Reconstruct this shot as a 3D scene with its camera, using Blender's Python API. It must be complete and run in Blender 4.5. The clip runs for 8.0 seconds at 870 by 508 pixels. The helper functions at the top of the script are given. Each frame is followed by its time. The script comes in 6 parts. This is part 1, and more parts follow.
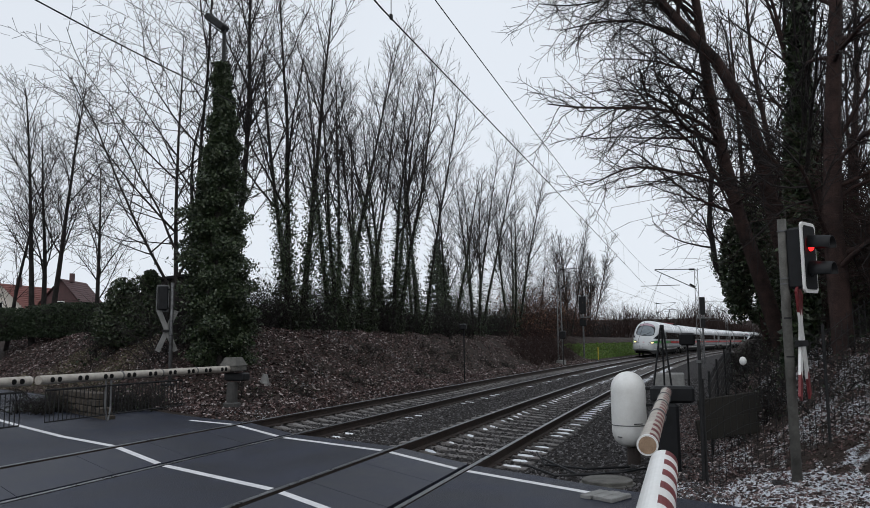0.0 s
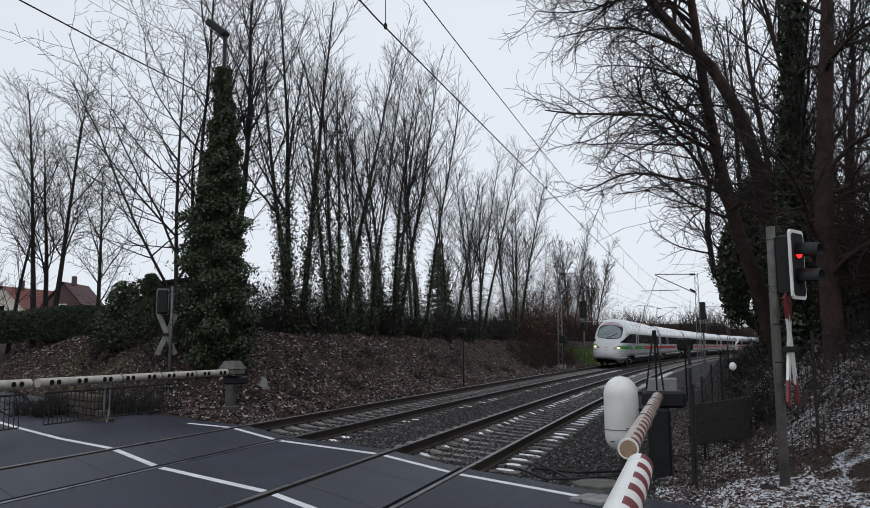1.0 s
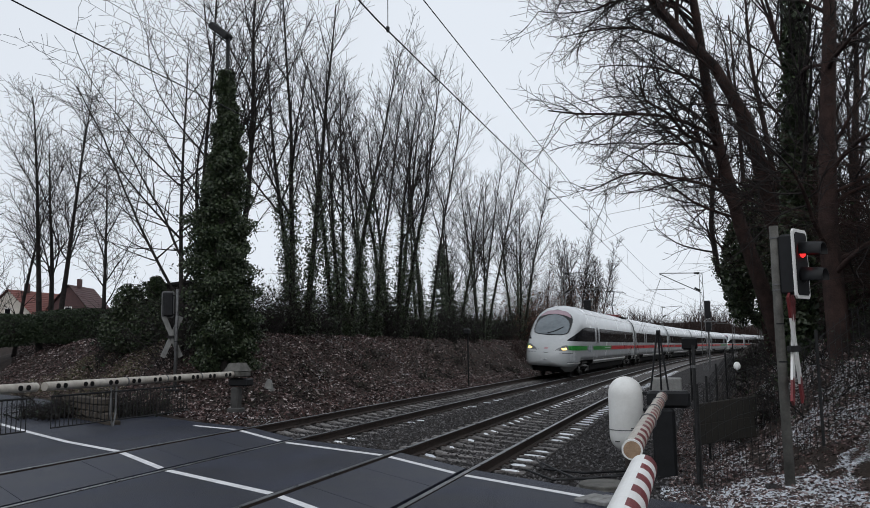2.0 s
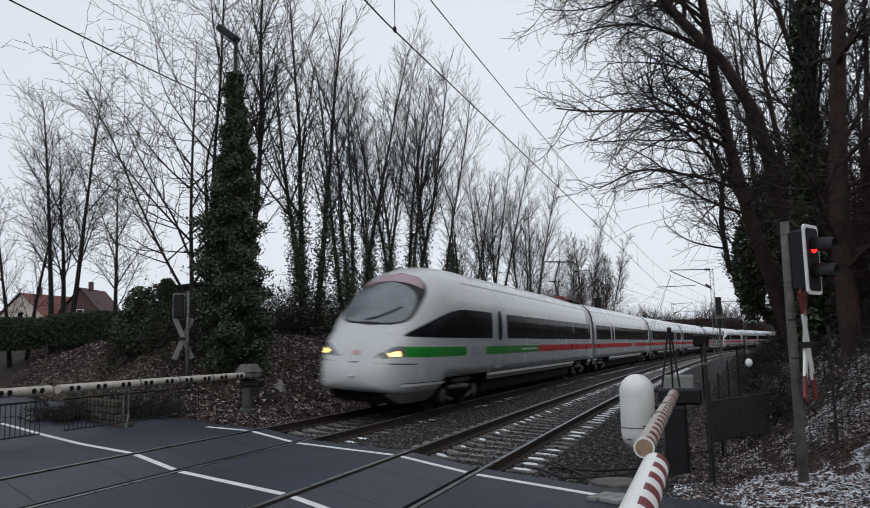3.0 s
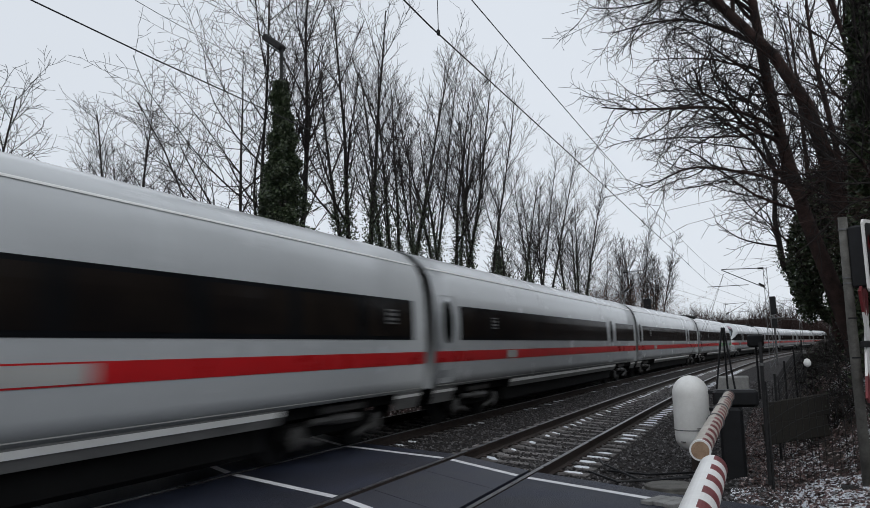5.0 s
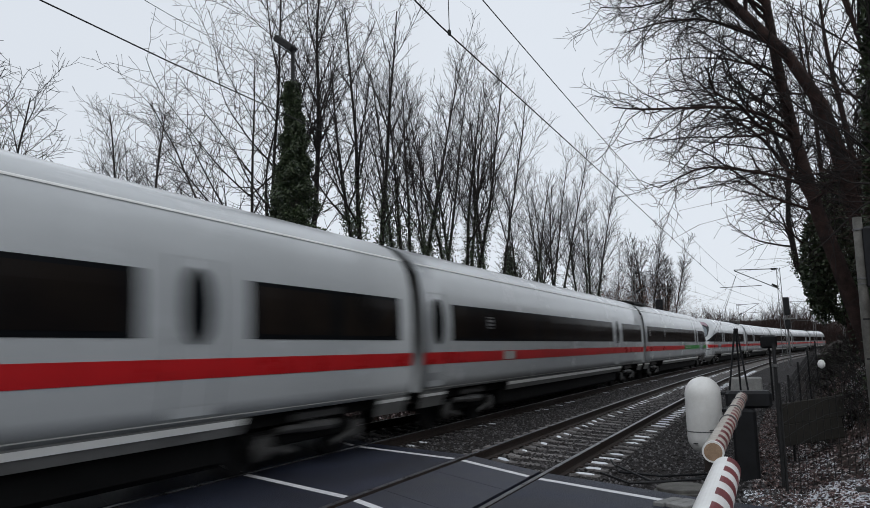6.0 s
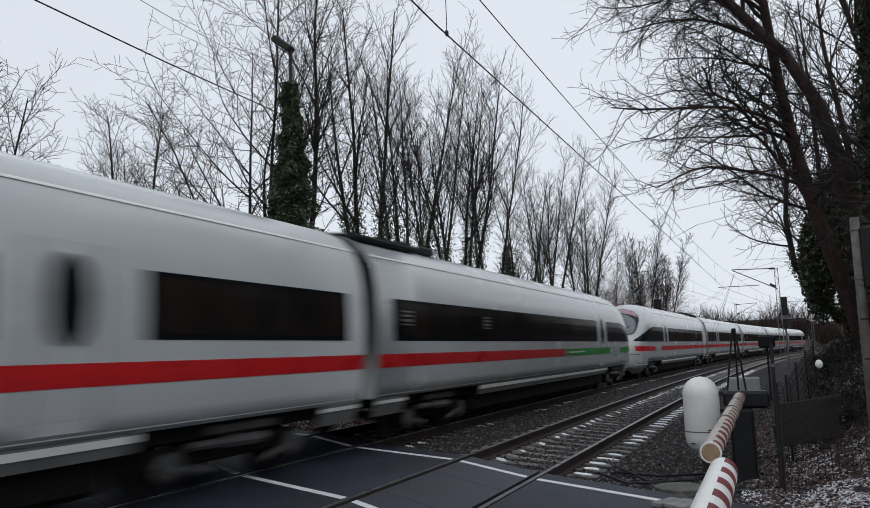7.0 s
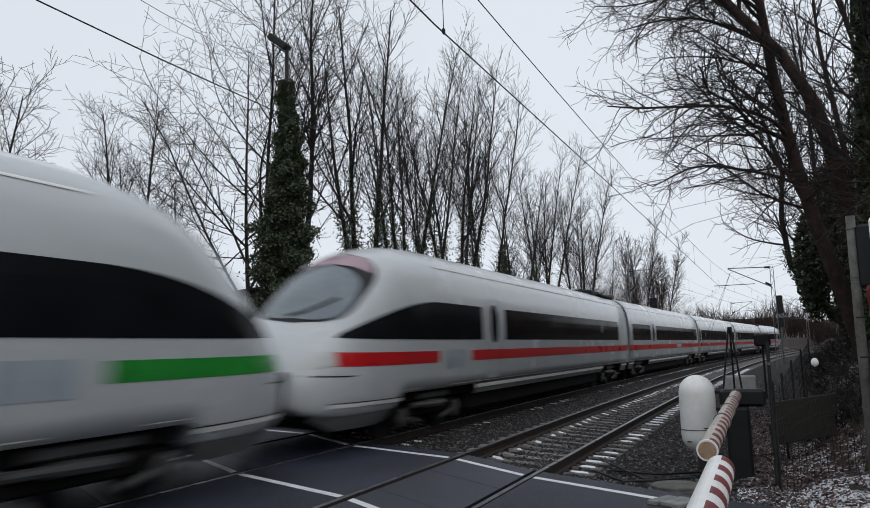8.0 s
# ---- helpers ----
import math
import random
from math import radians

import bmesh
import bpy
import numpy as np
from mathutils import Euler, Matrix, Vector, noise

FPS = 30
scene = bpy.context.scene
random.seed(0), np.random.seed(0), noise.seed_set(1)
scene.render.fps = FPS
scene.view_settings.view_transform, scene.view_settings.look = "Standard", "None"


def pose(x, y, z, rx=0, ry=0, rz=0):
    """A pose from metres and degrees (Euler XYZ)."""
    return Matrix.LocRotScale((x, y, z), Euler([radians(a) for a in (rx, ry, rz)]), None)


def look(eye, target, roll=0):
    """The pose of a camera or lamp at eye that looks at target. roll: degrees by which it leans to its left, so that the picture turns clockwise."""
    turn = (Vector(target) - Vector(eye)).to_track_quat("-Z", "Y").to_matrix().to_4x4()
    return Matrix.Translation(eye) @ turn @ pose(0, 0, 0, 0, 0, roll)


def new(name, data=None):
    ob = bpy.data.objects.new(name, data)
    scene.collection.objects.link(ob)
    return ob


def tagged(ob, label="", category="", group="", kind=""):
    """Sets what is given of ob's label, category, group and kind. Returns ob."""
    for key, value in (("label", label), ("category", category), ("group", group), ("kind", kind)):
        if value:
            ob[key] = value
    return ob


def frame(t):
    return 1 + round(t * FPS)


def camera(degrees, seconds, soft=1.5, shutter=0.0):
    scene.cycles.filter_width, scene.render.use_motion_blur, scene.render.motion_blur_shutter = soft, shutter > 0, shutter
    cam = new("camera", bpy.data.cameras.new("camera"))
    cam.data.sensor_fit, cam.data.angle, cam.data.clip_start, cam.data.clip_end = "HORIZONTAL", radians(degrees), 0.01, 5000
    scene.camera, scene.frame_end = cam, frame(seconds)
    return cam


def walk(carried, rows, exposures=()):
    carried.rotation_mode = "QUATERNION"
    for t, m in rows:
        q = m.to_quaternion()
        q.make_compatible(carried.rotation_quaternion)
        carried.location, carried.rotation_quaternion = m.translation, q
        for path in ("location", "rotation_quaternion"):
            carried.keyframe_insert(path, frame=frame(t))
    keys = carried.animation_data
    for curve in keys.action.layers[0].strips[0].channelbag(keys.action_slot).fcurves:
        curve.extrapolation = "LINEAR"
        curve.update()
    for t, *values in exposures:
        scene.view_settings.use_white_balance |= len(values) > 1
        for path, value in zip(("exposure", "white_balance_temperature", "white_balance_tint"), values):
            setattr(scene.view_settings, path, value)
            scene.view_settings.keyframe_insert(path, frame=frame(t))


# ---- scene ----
cam = camera(58.5, 8.0, soft=0.7, shutter=0.5)

PATH = [
    (0, (0.023, 0.113, 1.703), (-0.578, 2.007, 1.933), -0.6),
    (0.5, (0.034, 0.069, 1.7), (-0.571, 1.961, 1.934), -0.6),
    (1, (0.184, 0.013, 1.711), (-0.422, 1.904, 1.951), -0.4),
    (1.5, (0.2, -0.016, 1.723), (-0.407, 1.874, 1.962), -0.5),
    (2.8, (0.201, -0.024, 1.733), (-0.429, 1.857, 1.975), -1.2),
    (3, (0.201, -0.026, 1.734), (-0.438, 1.855, 1.973), -1.3),
    (3.3, (0.197, -0.025, 1.732), (-0.504, 1.834, 1.974), -1.45),
    (3.5, (0.195, -0.024, 1.731), (-0.527, 1.825, 1.975), -1.5),
    (4, (0.192, -0.018, 1.734), (-0.548, 1.823, 1.98), -1.8),
    (4.5, (0.182, -0.018, 1.726), (-0.563, 1.821, 1.976), -1.8),
    (4.7, (0.182, -0.017, 1.726), (-0.563, 1.822, 1.976), -1.8),
    (6, (0.178, -0.002, 1.724), (-0.597, 1.824, 1.977), -1.7),
    (6.5, (0.185, -0.004, 1.732), (-0.591, 1.823, 1.984), -1.7),
    (7, (0.184, 0.0, 1.732), (-0.587, 1.828, 1.985), -1.8),
    (7.5, (0.18, 0.004, 1.727), (-0.586, 1.835, 1.978), -1.8),
    (8, (0.175, 0.002, 1.729), (-0.587, 1.834, 1.978), -1.8),
]
EXPOSURES = ((0, 0.0), (2.8, 0.0), (3.3, -0.1), (4.7, -0.1), (6, -0.06), (8, -0.05))
walk(cam, [(t, look(eye, target, roll)) for t, eye, target, roll in PATH], exposures=EXPOSURES)

# ---- light: an overcast winter sky ----
world = bpy.data.worlds.new("overcast")
scene.world = world
world.use_nodes = True
wt = world.node_tree
wt.nodes.clear()
w_out = wt.nodes.new("ShaderNodeOutputWorld")
w_bg = wt.nodes.new("ShaderNodeBackground")
w_sky = wt.nodes.new("ShaderNodeTexSky")
w_sky.sky_type = "NISHITA"
w_sky.sun_disc = False
w_sky.sun_elevation, w_sky.sun_rotation = radians(28), radians(200)
w_hsv = wt.nodes.new("ShaderNodeHueSaturation")
w_hsv.inputs["Saturation"].default_value = 0.25
w_mix = wt.nodes.new("ShaderNodeMixRGB")
w_mix.inputs[0].default_value = 0.9
w_mix.inputs[2].default_value = (6.72, 7.2, 7.86, 1)
w_tc = wt.nodes.new("ShaderNodeTexCoord")
w_noise = wt.nodes.new("ShaderNodeTexNoise")
w_noise.inputs["Scale"].default_value = 2.2
w_noise.inputs["Detail"].default_value = 4
w_map = wt.nodes.new("ShaderNodeMapRange")
w_map.inputs["To Min"].default_value = 0.93
w_map.inputs["To Max"].default_value = 1.07
w_mul = wt.nodes.new("ShaderNodeMixRGB")
w_mul.blend_type = "MULTIPLY"
w_mul.inputs[0].default_value = 1
wt.links.new(w_sky.outputs[0], w_hsv.inputs["Color"])
wt.links.new(w_hsv.outputs[0], w_mix.inputs[1])
wt.links.new(w_tc.outputs["Generated"], w_noise.inputs["Vector"])
wt.links.new(w_noise.outputs[0], w_map.inputs[0])
wt.links.new(w_mix.outputs[0], w_mul.inputs[1])
wt.links.new(w_map.outputs[0], w_mul.inputs[2])
wt.links.new(w_mul.outputs[0], w_bg.inputs[0])
w_bg.inputs[1].default_value = 0.119
wt.links.new(w_bg.outputs[0], w_out.inputs[0])
sun = new("sun", bpy.data.lights.new("sun", "SUN"))
sun.data.energy, sun.data.angle, sun.data.color = 0.5, radians(60), (1, 0.97, 0.93)
sun.matrix_world = pose(0, 0, 40, 50, 0, 30)


# ---- materials ----
def mat(name, col, col2=None, rough=0.7, metal=0.0, scale=6.0, bump=0.15, spec=0.5, detail=6, mid=0.5, wide=0.35, fine=0.0, obj_random=0.0, coat=0.0, gscale=0.0):
    """Two colours mixed by a large and a fine noise, with relief and uneven gloss."""
    m = bpy.data.materials.new(name)
    m.use_nodes = True
    n, l = m.node_tree.nodes, m.node_tree.links
    b = n["Principled BSDF"]
    b.inputs["Metallic"].default_value = metal
    b.inputs["Specular IOR Level"].default_value = spec
    b.inputs["Coat Weight"].default_value = coat
    b.inputs["Coat Roughness"].default_value = 0.08
    col2 = col2 or tuple(c * 0.75 for c in col)
    tc = n.new("ShaderNodeTexCoord")
    big = n.new("ShaderNodeTexNoise")
    big.inputs["Scale"].default_value = scale
    big.inputs["Detail"].default_value = detail
    big.inputs["Roughness"].default_value = 0.65
    l.new(tc.outputs["Object"], big.inputs["Vector"])
    ramp = n.new("ShaderNodeValToRGB")
    ramp.color_ramp.elements[0].position = max(0.0, mid - wide / 2)
    ramp.color_ramp.elements[1].position = min(1.0, mid + wide / 2)
    ramp.color_ramp.elements[0].color = (*col2, 1)
    ramp.color_ramp.elements[1].color = (*col, 1)
    l.new(big.outputs[0], ramp.inputs[0])
    grain = n.new("ShaderNodeTexNoise")
    grain.inputs["Scale"].default_value = gscale or scale * 12
    grain.inputs["Detail"].default_value = 3
    l.new(tc.outputs["Object"], grain.inputs["Vector"])
    g_map = n.new("ShaderNodeMapRange")
    g_map.inputs["To Min"].default_value = 1 - 0.25 - fine
    g_map.inputs["To Max"].default_value = 1 + 0.25 + fine
    l.new(grain.outputs[0], g_map.inputs[0])
    mul = n.new("ShaderNodeMixRGB")
    mul.blend_type = "MULTIPLY"
    mul.inputs[0].default_value = 1
    l.new(ramp.outputs[0], mul.inputs[1])
    l.new(g_map.outputs[0], mul.inputs[2])
    last = mul
    if obj_random:
        info = n.new("ShaderNodeObjectInfo")
        r_map = n.new("ShaderNodeMapRange")
        r_map.inputs["To Min"].default_value = 1 - obj_random
        r_map.inputs["To Max"].default_value = 1 + obj_random
        l.new(info.outputs["Random"], r_map.inputs[0])
        mul2 = n.new("ShaderNodeMixRGB")
        mul2.blend_type = "MULTIPLY"
        mul2.inputs[0].default_value = 1
        l.new(mul.outputs[0], mul2.inputs[1])
        l.new(r_map.outputs[0], mul2.inputs[2])
        last = mul2
    l.new(last.outputs[0], b.inputs["Base Color"])
    r_mapr = n.new("ShaderNodeMapRange")
    r_mapr.inputs["To Min"].default_value = max(0.03, rough - 0.12)
    r_mapr.inputs["To Max"].default_value = min(1, rough + 0.12)
    l.new(big.outputs[0], r_mapr.inputs[0])
    l.new(r_mapr.outputs[0], b.inputs["Roughness"])
    if bump:
        bp = n.new("ShaderNodeBump")
        bp.inputs["Strength"].default_value = bump
        bp.inputs["Distance"].default_value = 0.02
        l.new(grain.outputs[0], bp.inputs["Height"])
        l.new(bp.outputs[0], b.inputs["Normal"])
    return m


def island_mat(name, colours, rough=0.8, bump=0.1):
    """A colour drawn at random for each loose piece of a mesh."""
    m = bpy.data.materials.new(name)
    m.use_nodes = True
    n, l = m.node_tree.nodes, m.node_tree.links
    b = n["Principled BSDF"]
    b.inputs["Roughness"].default_value = rough
    geo = n.new("ShaderNodeNewGeometry")
    ramp = n.new("ShaderNodeValToRGB")
    ramp.color_ramp.interpolation = "CONSTANT"
    els = ramp.color_ramp.elements
    for i, c in enumerate(colours):
        e = els[i] if i < 2 else els.new(i / len(colours))
        e.position = i / len(colours)
        e.color = (*c, 1)
    l.new(geo.outputs["Random Per Island"], ramp.inputs[0])
    l.new(ramp.outputs[0], b.inputs["Base Color"])
    return m


def glow(name, col, strength):
    m = bpy.data.materials.new(name)
    m.use_nodes = True
    b = m.node_tree.nodes["Principled BSDF"]
    b.inputs["Base Color"].default_value = (*col, 1)
    b.inputs["Emission Color"].default_value = (*col, 1)
    b.inputs["Emission Strength"].default_value = strength
    return m


ASPHALT = mat("asphalt", (0.016, 0.0212, 0.0425), (0.0053, 0.0072, 0.0162), 0.5, scale=0.9, bump=0.9, wide=0.3, fine=0.65, gscale=75, spec=0.38)
PANEL = mat("rubber_panel", (0.0155, 0.0202, 0.0405), (0.0058, 0.0078, 0.0166), 0.48, scale=1.1, bump=0.5, wide=0.34, fine=0.3, gscale=60)
LINE = mat("road_paint", (0.75, 0.75, 0.76), (0.5, 0.5, 0.52), 0.6, scale=3, bump=0.1, wide=0.5, mid=0.4, fine=-0.19)
LITTER = mat("leaf_litter", (0.05, 0.037, 0.031), (0.018, 0.014, 0.012), 0.95, scale=3.5, bump=0.9, wide=0.4, fine=0.5, spec=0.2)
BALLAST = mat("ballast_bed", (0.042, 0.038, 0.038), (0.013, 0.012, 0.012), 0.9, scale=9, bump=1.0, wide=0.5, fine=0.5, spec=0.15)
STONE = island_mat("ballast_stone", [(0.02, 0.0185, 0.019), (0.042, 0.039, 0.04), (0.075, 0.07, 0.072), (0.033, 0.028, 0.026), (0.14, 0.134, 0.137)])
STEEL = mat("rail_head", (0.3, 0.31, 0.33), (0.18, 0.185, 0.2), 0.3, 0.9, scale=4, bump=0.03)
RUST = mat("rusty_rail", (0.055, 0.04, 0.034), (0.025, 0.019, 0.017), 0.8, 0.2, scale=8, bump=0.3, spec=0.3)
SLEEPER = mat("concrete_sleeper", (0.25, 0.236, 0.23), (0.06, 0.055, 0.052), 0.85, scale=5, bump=0.3, obj_random=0.25, wide=0.5)
CONCRETE = mat("weathered_concrete", (0.3, 0.3, 0.29), (0.14, 0.14, 0.135), 0.85, scale=4, bump=0.3, wide=0.5)
GALV = mat("galvanised_steel", (0.2, 0.205, 0.21), (0.1, 0.1, 0.1), 0.55, 0.6, scale=5, bump=0.1, fine=-0.19)
DARKSTEEL = mat("dark_steel", (0.032, 0.032, 0.033), (0.014, 0.014, 0.0145), 0.65, 0.2, scale=6, bump=0.15, spec=0.25)
BLACK = mat("black_plastic", (0.014, 0.015, 0.017), (0.008, 0.008, 0.009), 0.5, scale=6, bump=0.05, fine=-0.19, spec=0.25)
WHITEP = mat("white_paint", (0.8, 0.8, 0.78), (0.66, 0.65, 0.62), 0.4, scale=3, bump=0.05, mid=0.4, wide=0.4, fine=-0.19)
REDP = mat("red_paint", (0.2, 0.025, 0.028), (0.1, 0.018, 0.02), 0.5, scale=3, bump=0.08)
BARK = mat("bark", (0.04, 0.035, 0.033), (0.014, 0.0125, 0.012), 0.9, scale=5, bump=0.8, fine=0.3, spec=0.2)
BARK_RED = mat("reddish_bark", (0.06, 0.036, 0.031), (0.018, 0.0125, 0.012), 0.9, scale=4, bump=0.9, fine=0.3, spec=0.2)
TWIG = mat("twigs", (0.035, 0.03, 0.029), (0.018, 0.0155, 0.015), 0.9, scale=2, bump=0, spec=0.2)
IVY = island_mat("ivy_leaf", [(0.02, 0.036, 0.014), (0.03, 0.05, 0.018), (0.048, 0.072, 0.028), (0.012, 0.022, 0.01), (0.042, 0.052, 0.026), (0.065, 0.082, 0.046)], 0.5)
HEDGE = island_mat("hedge_leaf", [(0.014, 0.026, 0.011), (0.022, 0.038, 0.014), (0.03, 0.05, 0.018)], 0.6)
LEAVES = island_mat("fallen_leaf", [(0.115, 0.066, 0.06), (0.055, 0.033, 0.031), (0.2, 0.14, 0.13), (0.024, 0.016, 0.015), (0.4, 0.345, 0.335), (0.07, 0.04, 0.039), (0.038, 0.024, 0.023)], 0.75)
SNOW = island_mat("old_snow", [(0.75, 0.78, 0.82), (0.86, 0.88, 0.92), (0.62, 0.65, 0.7)], 0.6)
CREAM = mat("weathered_white_paint", (0.48, 0.45, 0.4), (0.24, 0.2, 0.165), 0.6, scale=5, bump=0.15, mid=0.42, wide=0.45, fine=-0.19)
POSTGREY = mat("mossy_grey_post", (0.135, 0.13, 0.118), (0.05, 0.048, 0.042), 0.75, scale=5, bump=0.2)
GRASS = island_mat("grass_blade", [(0.06, 0.13, 0.018), (0.1, 0.19, 0.025), (0.13, 0.2, 0.035), (0.09, 0.12, 0.03)], 0.7)
STRAW = island_mat("straw_blade", [(0.17, 0.15, 0.1), (0.1, 0.1, 0.05), (0.22, 0.19, 0.14), (0.09, 0.075, 0.05)], 0.9)
BROWNLEAF = island_mat("brown_leaf", [(0.14, 0.062, 0.035), (0.09, 0.042, 0.028), (0.18, 0.09, 0.05)], 0.8)
TRAINW = mat("train_white", (0.52, 0.54, 0.548), (0.465, 0.482, 0.49), 0.25, scale=0.7, bump=0.0, wide=0.6, coat=0.25, fine=-0.19)
TRAINGREY = mat("train_grey", (0.5, 0.5, 0.48), (0.4, 0.4, 0.385), 0.4, scale=0.9, bump=0.0, wide=0.6, fine=-0.19)
EMBLEM = mat("faded_red", (0.5, 0.3, 0.32), (0.42, 0.24, 0.26), 0.4, scale=2, bump=0.0)
LOGO = mat("pale_blue_grey_print", (0.34, 0.385, 0.43), (0.29, 0.33, 0.37), 0.4, scale=2, bump=0.0, fine=-0.19)
STRIPE_R = mat("red_band", (0.6, 0.014, 0.018), (0.48, 0.012, 0.015), 0.3, scale=1.0, bump=0.0, fine=-0.19)
STRIPE_G = mat("green_band", (0.02, 0.3, 0.035), (0.016, 0.24, 0.03), 0.3, scale=1.0, bump=0.0, fine=-0.19)
TGLASS = mat("dark_window_band", (0.010, 0.011, 0.013), (0.006, 0.007, 0.008), 0.15, scale=1.0, bump=0.0, spec=0.045, fine=-0.19)
# The windscreen's base grey is lightened to carry the sky's reflection.
SKY_SCREEN = mat("windscreen", (0.16, 0.19, 0.21), (0.08, 0.1, 0.115), 0.06, scale=0.8, bump=0.0, spec=0.8, fine=-0.19)
# Dirty skirt grey; on the nose apron it also stands in for shade.
APRON = mat("dirty_shaded_grey", (0.2, 0.2, 0.195), (0.1, 0.1, 0.097), 0.6, scale=2, bump=0.05, wide=0.5)
GEAR = mat("dusty_grey_gear", (0.085, 0.083, 0.08), (0.04, 0.039, 0.038), 0.6, 0.2, scale=5, bump=0.1)
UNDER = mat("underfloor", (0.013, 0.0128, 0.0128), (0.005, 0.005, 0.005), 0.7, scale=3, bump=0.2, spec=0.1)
ROOFTILE = mat("roof_tile", (0.2, 0.07, 0.055), (0.12, 0.045, 0.04), 0.8, scale=3, bump=0.4)
ROOFDARK = mat("dark_roof_tile", (0.1, 0.05, 0.05), (0.06, 0.035, 0.035), 0.8, scale=3, bump=0.4)
RENDERW = mat("house_plaster", (0.6, 0.56, 0.5), (0.48, 0.45, 0.4), 0.85, scale=2, bump=0.1)
WOODDARK = mat("dark_wood", (0.045, 0.033, 0.028), (0.02, 0.016, 0.014), 0.8, scale=4, bump=0.3)
MOSSY = mat("mossy_dark_board", (0.024, 0.021, 0.016), (0.011, 0.01, 0.008), 0.85, scale=3, bump=0.3, wide=0.5)
NEEDLE = island_mat("spruce_needles", [(0.012, 0.024, 0.014), (0.02, 0.036, 0.02), (0.028, 0.045, 0.026)], 0.7)
OLDSTONE = mat("old_brown_stone", (0.075, 0.06, 0.045), (0.035, 0.028, 0.022), 0.9, scale=6, bump=0.5, wide=0.5, obj_random=0.35)
YELLOW = mat("yellow_paint", (0.55, 0.42, 0.03), (0.4, 0.3, 0.03), 0.5, scale=3, bump=0.05)
WOODEND = mat("cut_wood", (0.42, 0.29, 0.19), (0.25, 0.16, 0.1), 0.8, scale=9, bump=0.2)
# Opaque train pane; the brown tint paints in the dimly lit interior.
PANE = mat("interior_light_pane", (0.02, 0.015, 0.012), (0.006, 0.006, 0.007), 0.1, scale=0.6, bump=0.0, spec=0.06, fine=-0.2, wide=0.3)
PINKGLASS = mat("display_glass", (0.36, 0.24, 0.28), (0.26, 0.18, 0.21), 0.15, scale=1.0, bump=0.0, fine=-0.2)
LED_RED = glow("red_lamp", (1.0, 0.03, 0.03), 1.6)
HEADLIGHT = glow("headlight", (1.0, 0.74, 0.24), 2.0)


